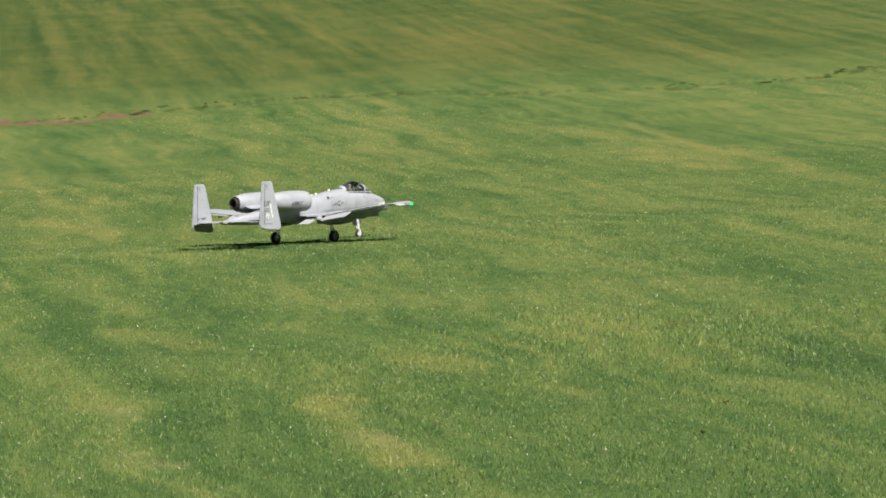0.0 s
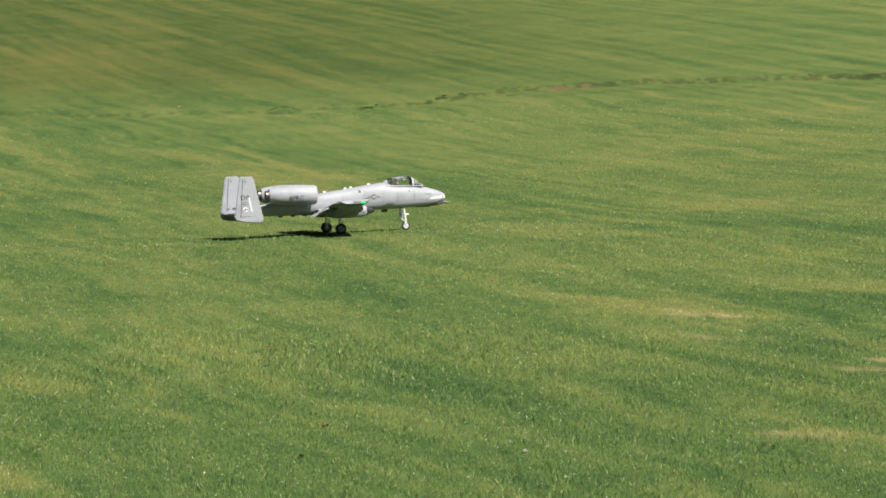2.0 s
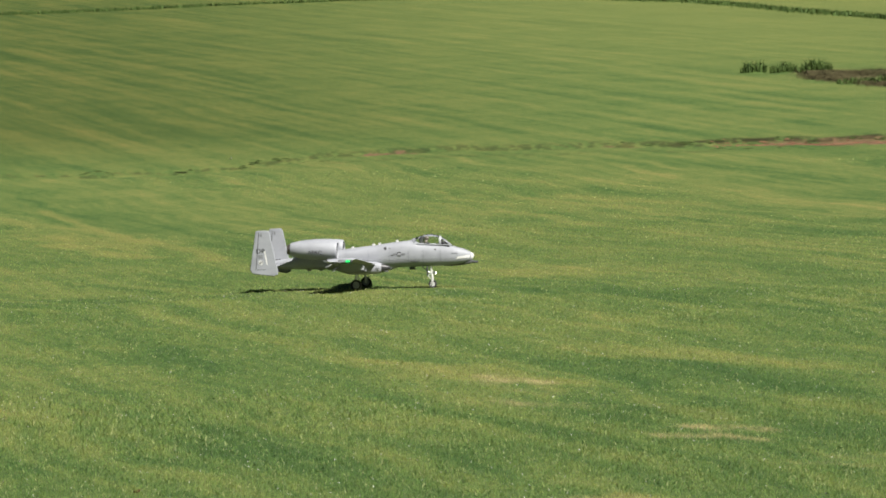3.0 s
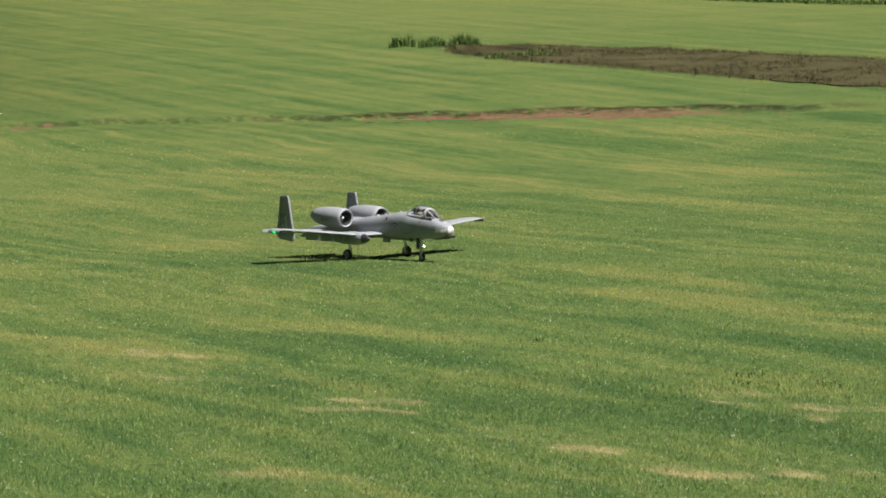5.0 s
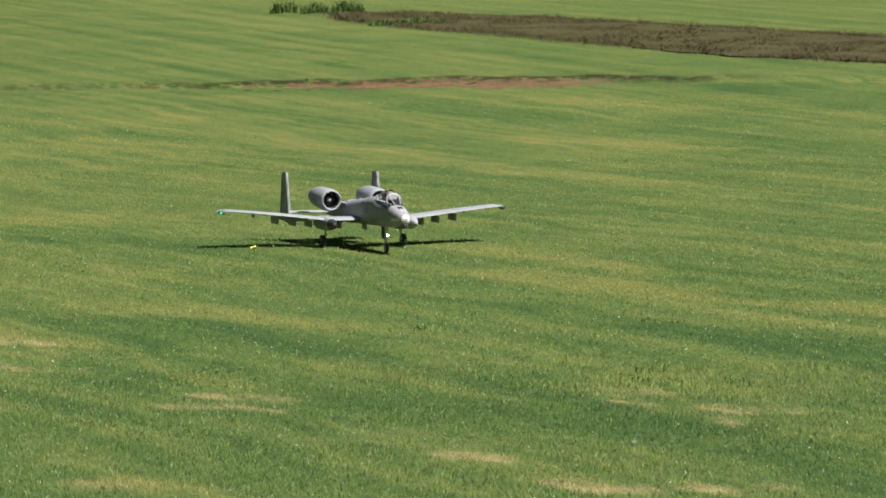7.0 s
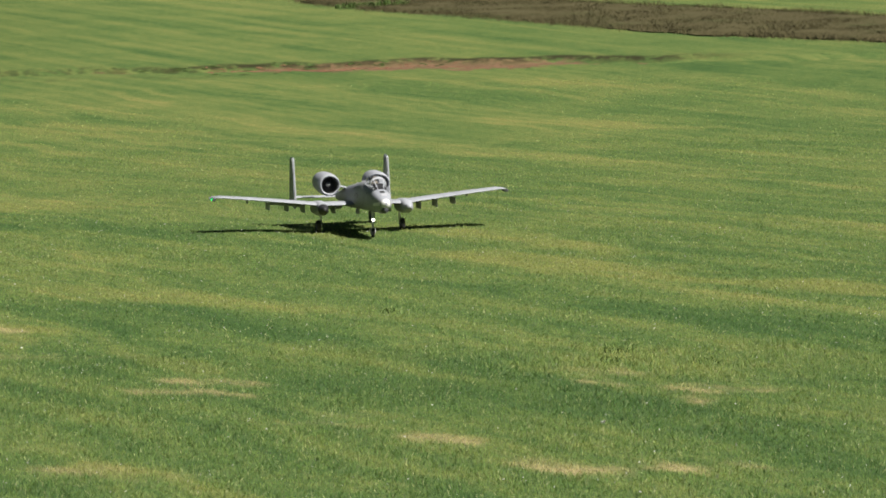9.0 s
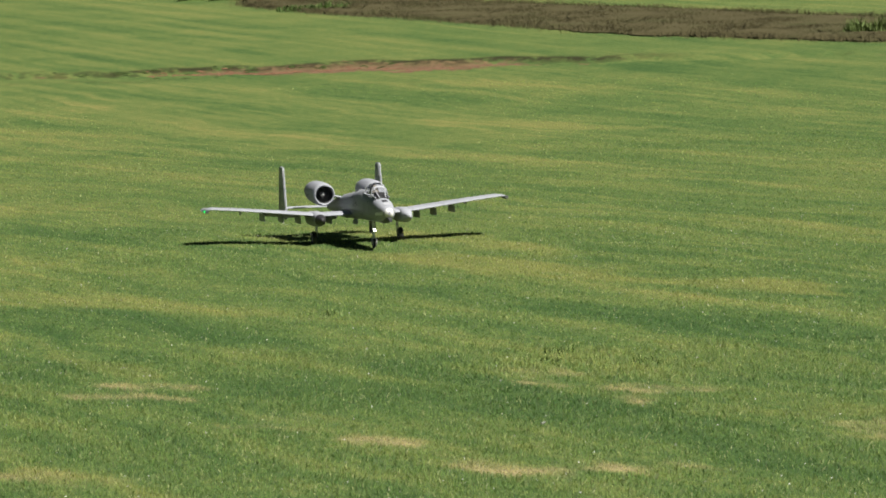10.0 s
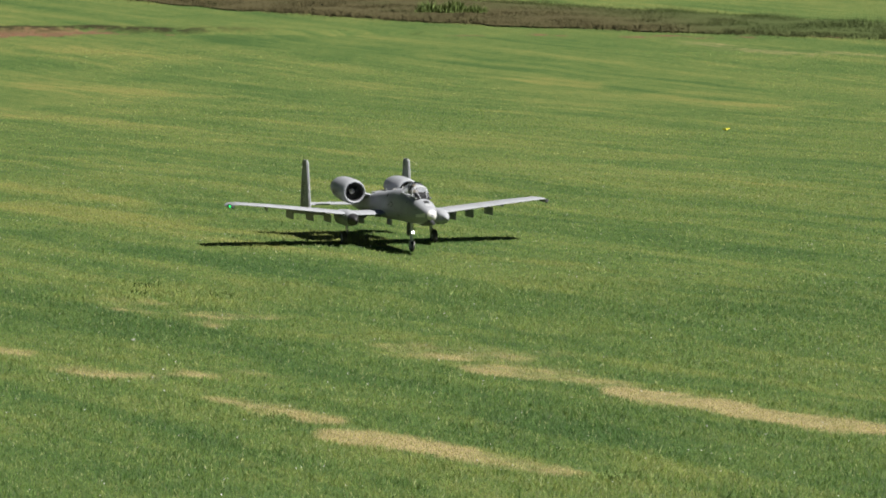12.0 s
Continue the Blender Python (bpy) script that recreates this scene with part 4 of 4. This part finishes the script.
    part("landing_lamp", lathe([(0.0, 0.02), (0.0, 0.09), (0.12, 0.10), (0.17, 0.105), (0.172, 0.095)], 20), METAL, ng, m=at(0.06, 0, 1.02))
    part("lamp_lens", lathe([(0.165, 0.058), (0.185, 0.038), (0.19, 0.005)], 20), LAMP_WHITE, ng, "lit white landing lamp", m=at(0.06, 0, 1.02))
    wheels = []
    for sy in (-1, 1):
        w = make_wheel("main_wheel", ac, 0.37, 0.25, GREY_LIGHT, "light grey wheel rim")
        wheels.append((w, (0.0, sy * 2.5, 0.37), 0.37))
    w = make_wheel("nose_wheel", ac, 0.28, 0.16, WHITE, "white wheel rim")
    wheels.append((w, (4.84, -0.23, 0.28), 0.28))
    for w, p, _ in wheels:
        w.matrix_basis = at(*p)
    return ac, wheels


aircraft, aircraft_wheels = make_aircraft()


# ---------------------------------------------------------------- field margins
def between(pts, f):
    """A place along a bent line, f from 0 to 1."""
    pts = np.asarray(pts, float)
    d = np.concatenate([[0], np.cumsum(np.hypot(*np.diff(pts, axis=0).T))])
    return np.stack([np.interp(np.asarray(f) * d[-1], d, pts[:, 0]), np.interp(np.asarray(f) * d[-1], d, pts[:, 1])], -1)


NEAR_EDGE = [(22.0, 82.3), (22.6, 77.5), (24.2, 71.3), (25.8, 66.0), (28.2, 61.6), (33.5, 55.2), (42.0, 45.0)]
FAR_EDGE = [(22.5, 84.6), (23.6, 84.0), (25.6, 81.0), (28.3, 74.8), (31.2, 66.4), (35.4, 58.2), (44.0, 48.0)]


def make_heath():
    """A strip of unmown brown grass, on its own bed of dead growth."""
    rng = np.random.default_rng(8)
    n, k = 240, 10
    f = np.linspace(0, 1, n)
    a, b = between(NEAR_EDGE, f), between(FAR_EDGE, f)
    rag = (lattice(f * 90, f * 0, 51) - 0.5) * 0.5 + (lattice(f * 30, f * 0, 52) - 0.5) * 0.7
    wide = np.hypot(*(b - a).T) + 0.3
    g = np.linspace(0, 1, k)[None, :, None] * np.ones((n, 1, 1))
    g[:, 0, 0], g[:, -1, 0] = np.clip(rag / wide, -0.3, 0.3), 1 + np.clip(rag[::-1] / wide, -0.3, 0.3)
    p = a[:, None] * (1 - g) + b[:, None] * g
    z = height(p[..., 0], p[..., 1]) + 0.012
    z[:, 1:-1] += 0.05
    v = np.concatenate([p, z[..., None]], -1).reshape(-1, 3)
    i = np.arange(n * k).reshape(n, k)
    q = np.stack([i[:-1, :-1], i[1:, :-1], i[1:, 1:], i[:-1, 1:]], -1).reshape(-1, 4)
    tagged(new("heath_bed", mesh_from("heath_bed", v, q, [LITTER], True)), "brown dead grass bed of an unmown strip", "ground", kind="structure")
    m = 150000
    f, g = rng.uniform(0, 1, m) ** 0.9, rng.uniform(-0.02, 1.02, m)
    p = between(NEAR_EDGE, f) * (1 - g[:, None]) + between(FAR_EDGE, f) * g[:, None]
    p += rng.normal(0, 0.2, p.shape)
    v, q = blades(p[:, 0], p[:, 1], height(p[:, 0], p[:, 1]), rng.uniform(0.03, 0.12, m) * (0.5 + lattice(p[:, 0] * 1.5, p[:, 1] * 1.5, 53)), rng.uniform(0.007, 0.016, m),
                    rng.uniform(0.4, 1.6, m), rng)
    me = mesh_from("heath_grass", v, q, [HEATH])
    tagged(new("heath_grass", me), "tall brown unmown grass in a strip", "grass", kind="stuff")


def on_mound(me_name, v, f, radius, mats, rng, z=0.006):
    """Joins blades with the low root mound that they grow from."""
    k = 14
    a = np.arange(k) * 2 * np.pi / k
    rim = np.stack([np.cos(a), np.sin(a)], -1) * radius * rng.uniform(0.85, 1.15, k)[:, None]
    top = np.concatenate([np.concatenate([rim, np.full((k, 1), -0.03)], 1), [[0, 0, z]]])
    i = np.arange(k)
    fan = np.stack([i, (i + 1) % k, np.full(k, k)], -1) + len(v)
    return mesh_from(me_name, np.concatenate([v, top]), np.concatenate([f, fan]), mats)


def make_reeds(x, y, spread, tall, count, seed, mat):
    """A clump of long arching leaves from one root."""
    rng = np.random.default_rng(seed)
    r = spread * np.sqrt(rng.uniform(0, 1, count))
    a = rng.uniform(0, 2 * np.pi, count)
    px, py = r * np.cos(a), r * np.sin(a) * 0.7
    h = tall * rng.uniform(0.45, 1.0, count) * (1 - 0.45 * (r / spread) ** 2)
    z = height(x + px, y + py) - height(np.array(x), np.array(y))
    v, q = blades(px, py, z, h, rng.uniform(0.014, 0.034, count), rng.uniform(0.1, 0.8, count), rng)
    me = on_mound("reed_clump", v, q, spread * 1.1, [mat], rng, 0.05)
    ob = new("reed_clump", me)
    ob.matrix_basis = pose(x, y, float(height(np.array(x), np.array(y))))
    return tagged(ob, "green clump of tall rank grass beside the mown field", "grass clump", group="rank grass clumps")


make_heath()
for i, (x, y, s, h, n) in enumerate(((21.45, 85.4, 0.32, 0.38, 260), (22.1, 85.0, 0.36, 0.32, 240), (22.75, 84.6, 0.40, 0.40, 330), (23.0, 79.2, 0.5, 0.26, 300),
                                     (22.4, 79.6, 0.5, 0.18, 240), (28.55, 63.8, 0.26, 0.36, 300), (28.95, 63.5, 0.30, 0.40, 340), (29.35, 63.3, 0.24, 0.28, 260))):
    make_reeds(x, y, s, h, n, 20 + i, REED_PALE if x > 25 else REED)


def make_far_bank():
    """Low unmown verge that ends the field, a thin dark line across the slope."""
    rng = np.random.default_rng(12)
    line = [(-16.0, 128.0), (6.1, 143.0), (13.0, 145.5), (20.0, 148.0), (27.0, 146.0), (31.2, 133.0), (31.8, 121.0), (33.0, 110.0), (38.0, 98.0), (46.0, 88.0), (56.0, 76.0)]
    n = 17000
    p = between(line, rng.uniform(0, 1, n)) + rng.normal(0, 0.22, (n, 2))
    v, q = blades(p[:, 0], p[:, 1], height(p[:, 0], p[:, 1]), rng.uniform(0.05, 0.17, n), rng.uniform(0.02, 0.05, n), rng.uniform(0.1, 0.8, n), rng)
    me = mesh_from("verge_grass", v, q, [REED])
    tagged(new("verge_grass", me), "dark unmown verge of long green grass", "grass", kind="stuff")


make_far_bank()


def make_weed(x, y, spread, tall, count, seed):
    """A coarse weed tuft in the mown turf."""
    rng = np.random.default_rng(seed)
    q = rng.normal(0, spread * 0.5, (count, 2))
    v, f = blades(q[:, 0], q[:, 1], np.zeros(count), tall * rng.uniform(0.5, 1, count), rng.uniform(0.006, 0.012, count), rng.uniform(0.4, 1.3, count), rng)
    me = on_mound("weed_tuft", v, f, spread * 1.2, [WEED], rng)
    ob = new("weed_tuft", me)
    ob.matrix_basis = pose(x, y, float(height(x, y)))
    tagged(ob, "coarse green weed tuft in mown grass", "weed", group="weed tufts")


for i, (x, y, s, h) in enumerate(((7.62, 26.3, 0.10, 0.038), (7.1, 13.7, 0.10, 0.05), (7.9, 22.6, 0.14, 0.05), (8.4, 22.3, 0.12, 0.045), (8.15, 23.1, 0.12, 0.045))):
    make_weed(x, y, s, h, 45, 60 + i)


def make_leaf(x, y, size, mat, label, turn):
    """A curled fallen leaf lying on the turf."""
    n = 8
    loops = []
    for i in range(n + 1):
        u = i / n
        w = size * 0.32 * math.sin(math.pi * min(0.98, u + 0.02))
        loops.append([(size * (u - 0.5), -w, 0.012 + size * 0.18 * (2 * u - 1) ** 2), (size * (u - 0.5), 0, 0.004 + size * 0.12 * (2 * u - 1) ** 2), (size * (u - 0.5), w, 0.014 + size * 0.2 * (2 * u - 1) ** 2)])
    bm = rings(loops, caps=False, closed=False)
    bmesh.ops.solidify(bm, geom=list(bm.faces), thickness=0.0012)
    me = bpy.data.meshes.new("fallen_leaf")
    bm.to_mesh(me)
    bm.free()
    me.materials.append(mat)
    ob = new("fallen_leaf", me)
    ob.matrix_basis = pose(x, y, float(height(x, y)) + 0.004, 8, -5, turn)
    tagged(ob, label, "leaf", group="fallen leaves")


make_leaf(1.56, 20.74, 0.045, LEAF, "brown curled fallen leaf on the grass", 30)
make_leaf(1.33, 19.45, 0.05, LEAF, "brown curled fallen leaf on the grass", 110)
make_leaf(2.5, 19.2, 0.045, PALE_LEAF_GLINT, "pale dry fallen leaf on the grass", 70)
make_leaf(6.9, 19.9, 0.03, PALE_LEAF_GLINT, "pale dry fallen leaf on the grass", 10)


def make_bush(x, y, wide, tall, seed):
    """A low bush: short limbs and many small leaf cards in uneven clumps."""
    rng = np.random.default_rng(seed)
    base = tagged(new("bush"), "dark green dense bush at the far field edge", "bush", group="far hedge bushes")
    base.matrix_basis = pose(x, y, float(height(np.array(x), np.array(y))))
    limbs = join(*[rod((0, 0, -0.05), (rng.uniform(-0.5, 0.5) * wide, rng.uniform(-0.3, 0.3) * wide, tall * rng.uniform(0.5, 0.8)), 0.05, 6, 0.015) for _ in range(6)])
    part("trunk", limbs, BARK, base, scale=1.0)
    cl = rng.normal(0, 1, (14, 3)) * (wide * 0.33, wide * 0.22, tall * 0.2) + (0, 0, tall * 0.55)
    n = 1500
    c = cl[rng.integers(0, len(cl), n)] + rng.normal(0, 0.16, (n, 3)) * (wide * 0.8, wide * 0.8, tall)
    c[:, 2] = np.clip(c[:, 2], 0.05, None)
    u, w = rng.normal(0, 1, (n, 3)), rng.normal(0, 1, (n, 3))
    u /= np.linalg.norm(u, axis=1)[:, None]
    w = np.cross(u, w)
    w /= np.linalg.norm(w, axis=1)[:, None]
    s = rng.uniform(0.04, 0.1, n)[:, None]
    v = np.stack([c - u * s, c + w * s * 0.5, c + u * s, c - w * s * 0.5], 1).reshape(-1, 3)
    ob = new("crown", mesh_from("crown", v, np.arange(4 * n).reshape(-1, 4), [BUSH]))
    ob.parent = base


for i, (x, y, w, h) in enumerate(((34.6, 133.0, 1.6, 0.7), (36.3, 131.5, 2.4, 1.1), (38.4, 129.5, 2.6, 1.3), (40.8, 127.5, 2.6, 1.2), (43.2, 125.0, 2.8, 1.3), (45.6, 122.5, 2.6, 1.1))):
    make_bush(x, y, w, h, 40 + i)


def make_clods():
    """Broken turf along the washed-out edge, and lumps of soil in the scar."""
    rng = np.random.default_rng(21)

    def lumps(name, mat, r, a, size, flat, label):
        n = len(r)
        x, y = r * np.sin(a), r * np.cos(a)
        z = height(x, y)
        base = np.array([(1, 0, 0), (0.3, 0.95, 0), (-0.8, 0.6, 0), (-0.8, -0.6, 0), (0.3, -0.95, 0), (0.1, 0, 1), (-0.3, 0.2, 0.85)], float)
        v = base[None] * rng.uniform(0.6, 1.4, (n, 7, 3)) * np.stack([size * rng.uniform(1, 3.5, n), size, size * flat], -1)[:, None]
        v = v + np.stack([x, y, z - 0.01], -1)[:, None]
        f = np.array([(0, 1, 5), (1, 6, 5), (1, 2, 6), (2, 3, 6), (3, 5, 6), (3, 4, 5), (4, 0, 5)])
        faces = (np.arange(n)[:, None, None] * 7 + f[None]).reshape(-1, 3)
        tagged(new(name, mesh_from(name, v.reshape(-1, 3), faces, [mat])), label, "soil", kind="stuff")

    n = 900
    a = np.radians(rng.uniform(-9, 23.0, n))
    d = np.degrees(a)
    which = rng.uniform(0, 1, n)
    r = scar(d) + np.where(which < 0.7, 0.15, -2.0) + 0.25 * np.sin(d * 7.0) + rng.normal(0, 0.10, n)
    keep = (np.sin(d * 5.3) + np.sin(d * 12.1 + 2) + rng.normal(0, 0.6, n) > 0.1) & ((which < 0.7) | ((d < 15) & (d > 7)))
    lumps("turf_clods", CLOD, r[keep], a[keep], rng.uniform(0.015, 0.04, keep.sum()), 0.6, "broken dark turf clods along a washed-out edge")
    n = 500
    a = np.radians(rng.uniform(13.4, 20.3, n))
    lumps("soil_lumps", SOILCLOD, scar(np.degrees(a)) - 0.7 + rng.normal(0, 0.4, n), a, rng.uniform(0.012, 0.03, n), 0.6, "lumps of red soil in a bare scar")


make_clods()


def make_butterfly(name, color, label, span):
    """Two pairs of wings on a thin body; the wings beat as parts."""
    b = tagged(new(name), label, "butterfly")
    T = Tree(name + "_wing")
    co = T.node("TexCoord").outputs["Object"]
    mat = T.surface(T.mix(T.noise(co, 120.0, 2), color, tuple(v * 0.8 for v in color)), 0.7)
    dark = Tree(name + "_body").surface((0.05, 0.045, 0.03), 0.8)
    part("body", rings([body_ring(x, -r, r, r, n=8, p=2) for x, r in ((span * 0.3, 0.001), (span * 0.2, span * 0.035), (0, span * 0.045), (-span * 0.3, span * 0.015))]), dark, b, scale=1.0)
    wings = []
    for sy in (-1, 1):
        out = [(0.16, 0.02), (0.36, 0.35), (0.30, 0.5), (0.06, 0.46), (-0.02, 0.3), (-0.16, 0.42), (-0.3, 0.34), (-0.3, 0.14), (-0.1, 0.02)]
        bm = bmesh.new()
        f = bm.faces.new([bm.verts.new((x * span, sy * y * span, 0)) for x, y in out])
        ex = bmesh.ops.extrude_face_region(bm, geom=[f])
        for v in ex["geom"]:
            if isinstance(v, bmesh.types.BMVert):
                v.co.z += 0.0006
        wings.append((part("wing", bm, mat, b, smooth=False, scale=1.0), sy))
    return b, wings


yellow_butterfly, yellow_wings = make_butterfly("butterfly", (0.88, 0.82, 0.08), "small yellow butterfly flying over the grass", 0.085)
white_butterfly, white_wings = make_butterfly("butterfly", (0.78, 0.77, 0.68), "small white butterfly flying over the far grass", 0.06)

# ---------------------------------------------------------------- movement
AIR_ROWS = [
    (0.0, -1.328, 35.366, 49.27),
    (0.5, -0.325, 36.250, 38.42),
    (1.0, 0.734, 36.794, 28.18),
    (1.5, 1.872, 37.104, 17.25),
    (2.0, 2.959, 37.166, 6.32),
    (2.5, 4.091, 37.475, -5.70),
    (3.0, 5.200, 37.467, -15.58),
    (5.0, 8.734, 36.004, -64.58),
    (5.5, 9.107, 35.573, -71.97),
    (6.0, 9.175, 34.804, -74.73),
    (6.5, 9.259, 34.457, -80.41),
    (7.0, 9.302, 34.022, -86.51),
    (9.0, 9.489, 33.716, -94.46),
    (9.5, 9.576, 33.369, -94.97),
    (10.0, 9.655, 32.511, -92.77),
    (10.5, 9.935, 31.498, -92.27),
    (11.0, 10.266, 29.865, -95.30),
    (11.5, 10.553, 27.679, -97.69),
    (12.0, 11.198, 25.782, -96.56),
]
YELLOW_ROWS = [
    (0.0, -6.0, 33.0, 0.45, 0),
    (5.5, 1.0, 33.0, 0.5, 0),
    (6.5, 5.88, 33.50, 0.17, -24),
    (7.0, 7.94, 32.57, 0.13, 4),
    (9.0, 30.0, 44.0, 0.60, 180),
    (10.0, 19.5, 37.0, 0.40, 200),
    (10.5, 12.10, 33.95, 0.33, 13),
    (11.0, 14.42, 34.11, 0.22, -2),
    (11.5, 16.54, 33.82, 0.21, -52),
    (12.0, 17.05, 30.76, 0.55, -81),
]
WHITE_ROWS = [
    (0.0, -2.31, 54.92, 0.79, -1),
    (2.5, 3.82, 54.84, 0.84, -2),
    (3.0, 5.67, 54.68, 0.88, -5),
    (5.0, 8.0, 58.0, 1.0, 40),
    (12.0, -4.0, 75.0, 1.5, 120),
]


def stance(x, y, h):
    """The aircraft's pose with its three wheels on the ground."""
    c, s = math.cos(radians(h)), math.sin(radians(h))

    def foot(a, b):
        px, py = x + (a * c - b * s) * SC, y + (a * s + b * c) * SC
        return Vector((px, py, float(height(px, py))))
    left, right, nose = foot(0, 2.5), foot(0, -2.5), foot(4.84, 0)
    o = (left + right) / 2
    ly = (left - right).normalized()
    up = (nose - o).cross(ly).normalized()
    fx = ly.cross(up)
    m = Matrix((fx, ly, up)).transposed().to_4x4()
    m.translation = o
    return m


def motions():
    walk(aircraft, [(t, stance(x, y, h)) for t, x, y, h in AIR_ROWS])
    # wheels roll by the way gone
    t0 = np.array([r[0] for r in AIR_ROWS])
    tt = np.arange(0, 12.0001, 1 / 30)
    px, py = np.interp(tt, t0, [r[1] for r in AIR_ROWS]), np.interp(tt, t0, [r[2] for r in AIR_ROWS])
    gone = np.hypot(np.diff(px), np.diff(py))
    for w, p, r in aircraft_wheels:
        turn = np.concatenate([[0], np.cumsum(np.minimum(np.degrees(gone / (r * SC)), 80.0))])
        walk(w, [(float(t), at(*p, 0, float(a), 0)) for t, a in zip(tt, turn)])
    for fly, wings, rows in ((yellow_butterfly, yellow_wings, YELLOW_ROWS), (white_butterfly, white_wings, WHITE_ROWS)):
        walk(fly, [(t, pose(x, y, z, 0, 0, h)) for t, x, y, z, h in rows])
        for wing, sy in wings:
            walk(wing, [(k / 10, pose(0, 0, 0, sy * (66 if k % 2 else 34), 0, 0)) for k in range(121)])


motions()
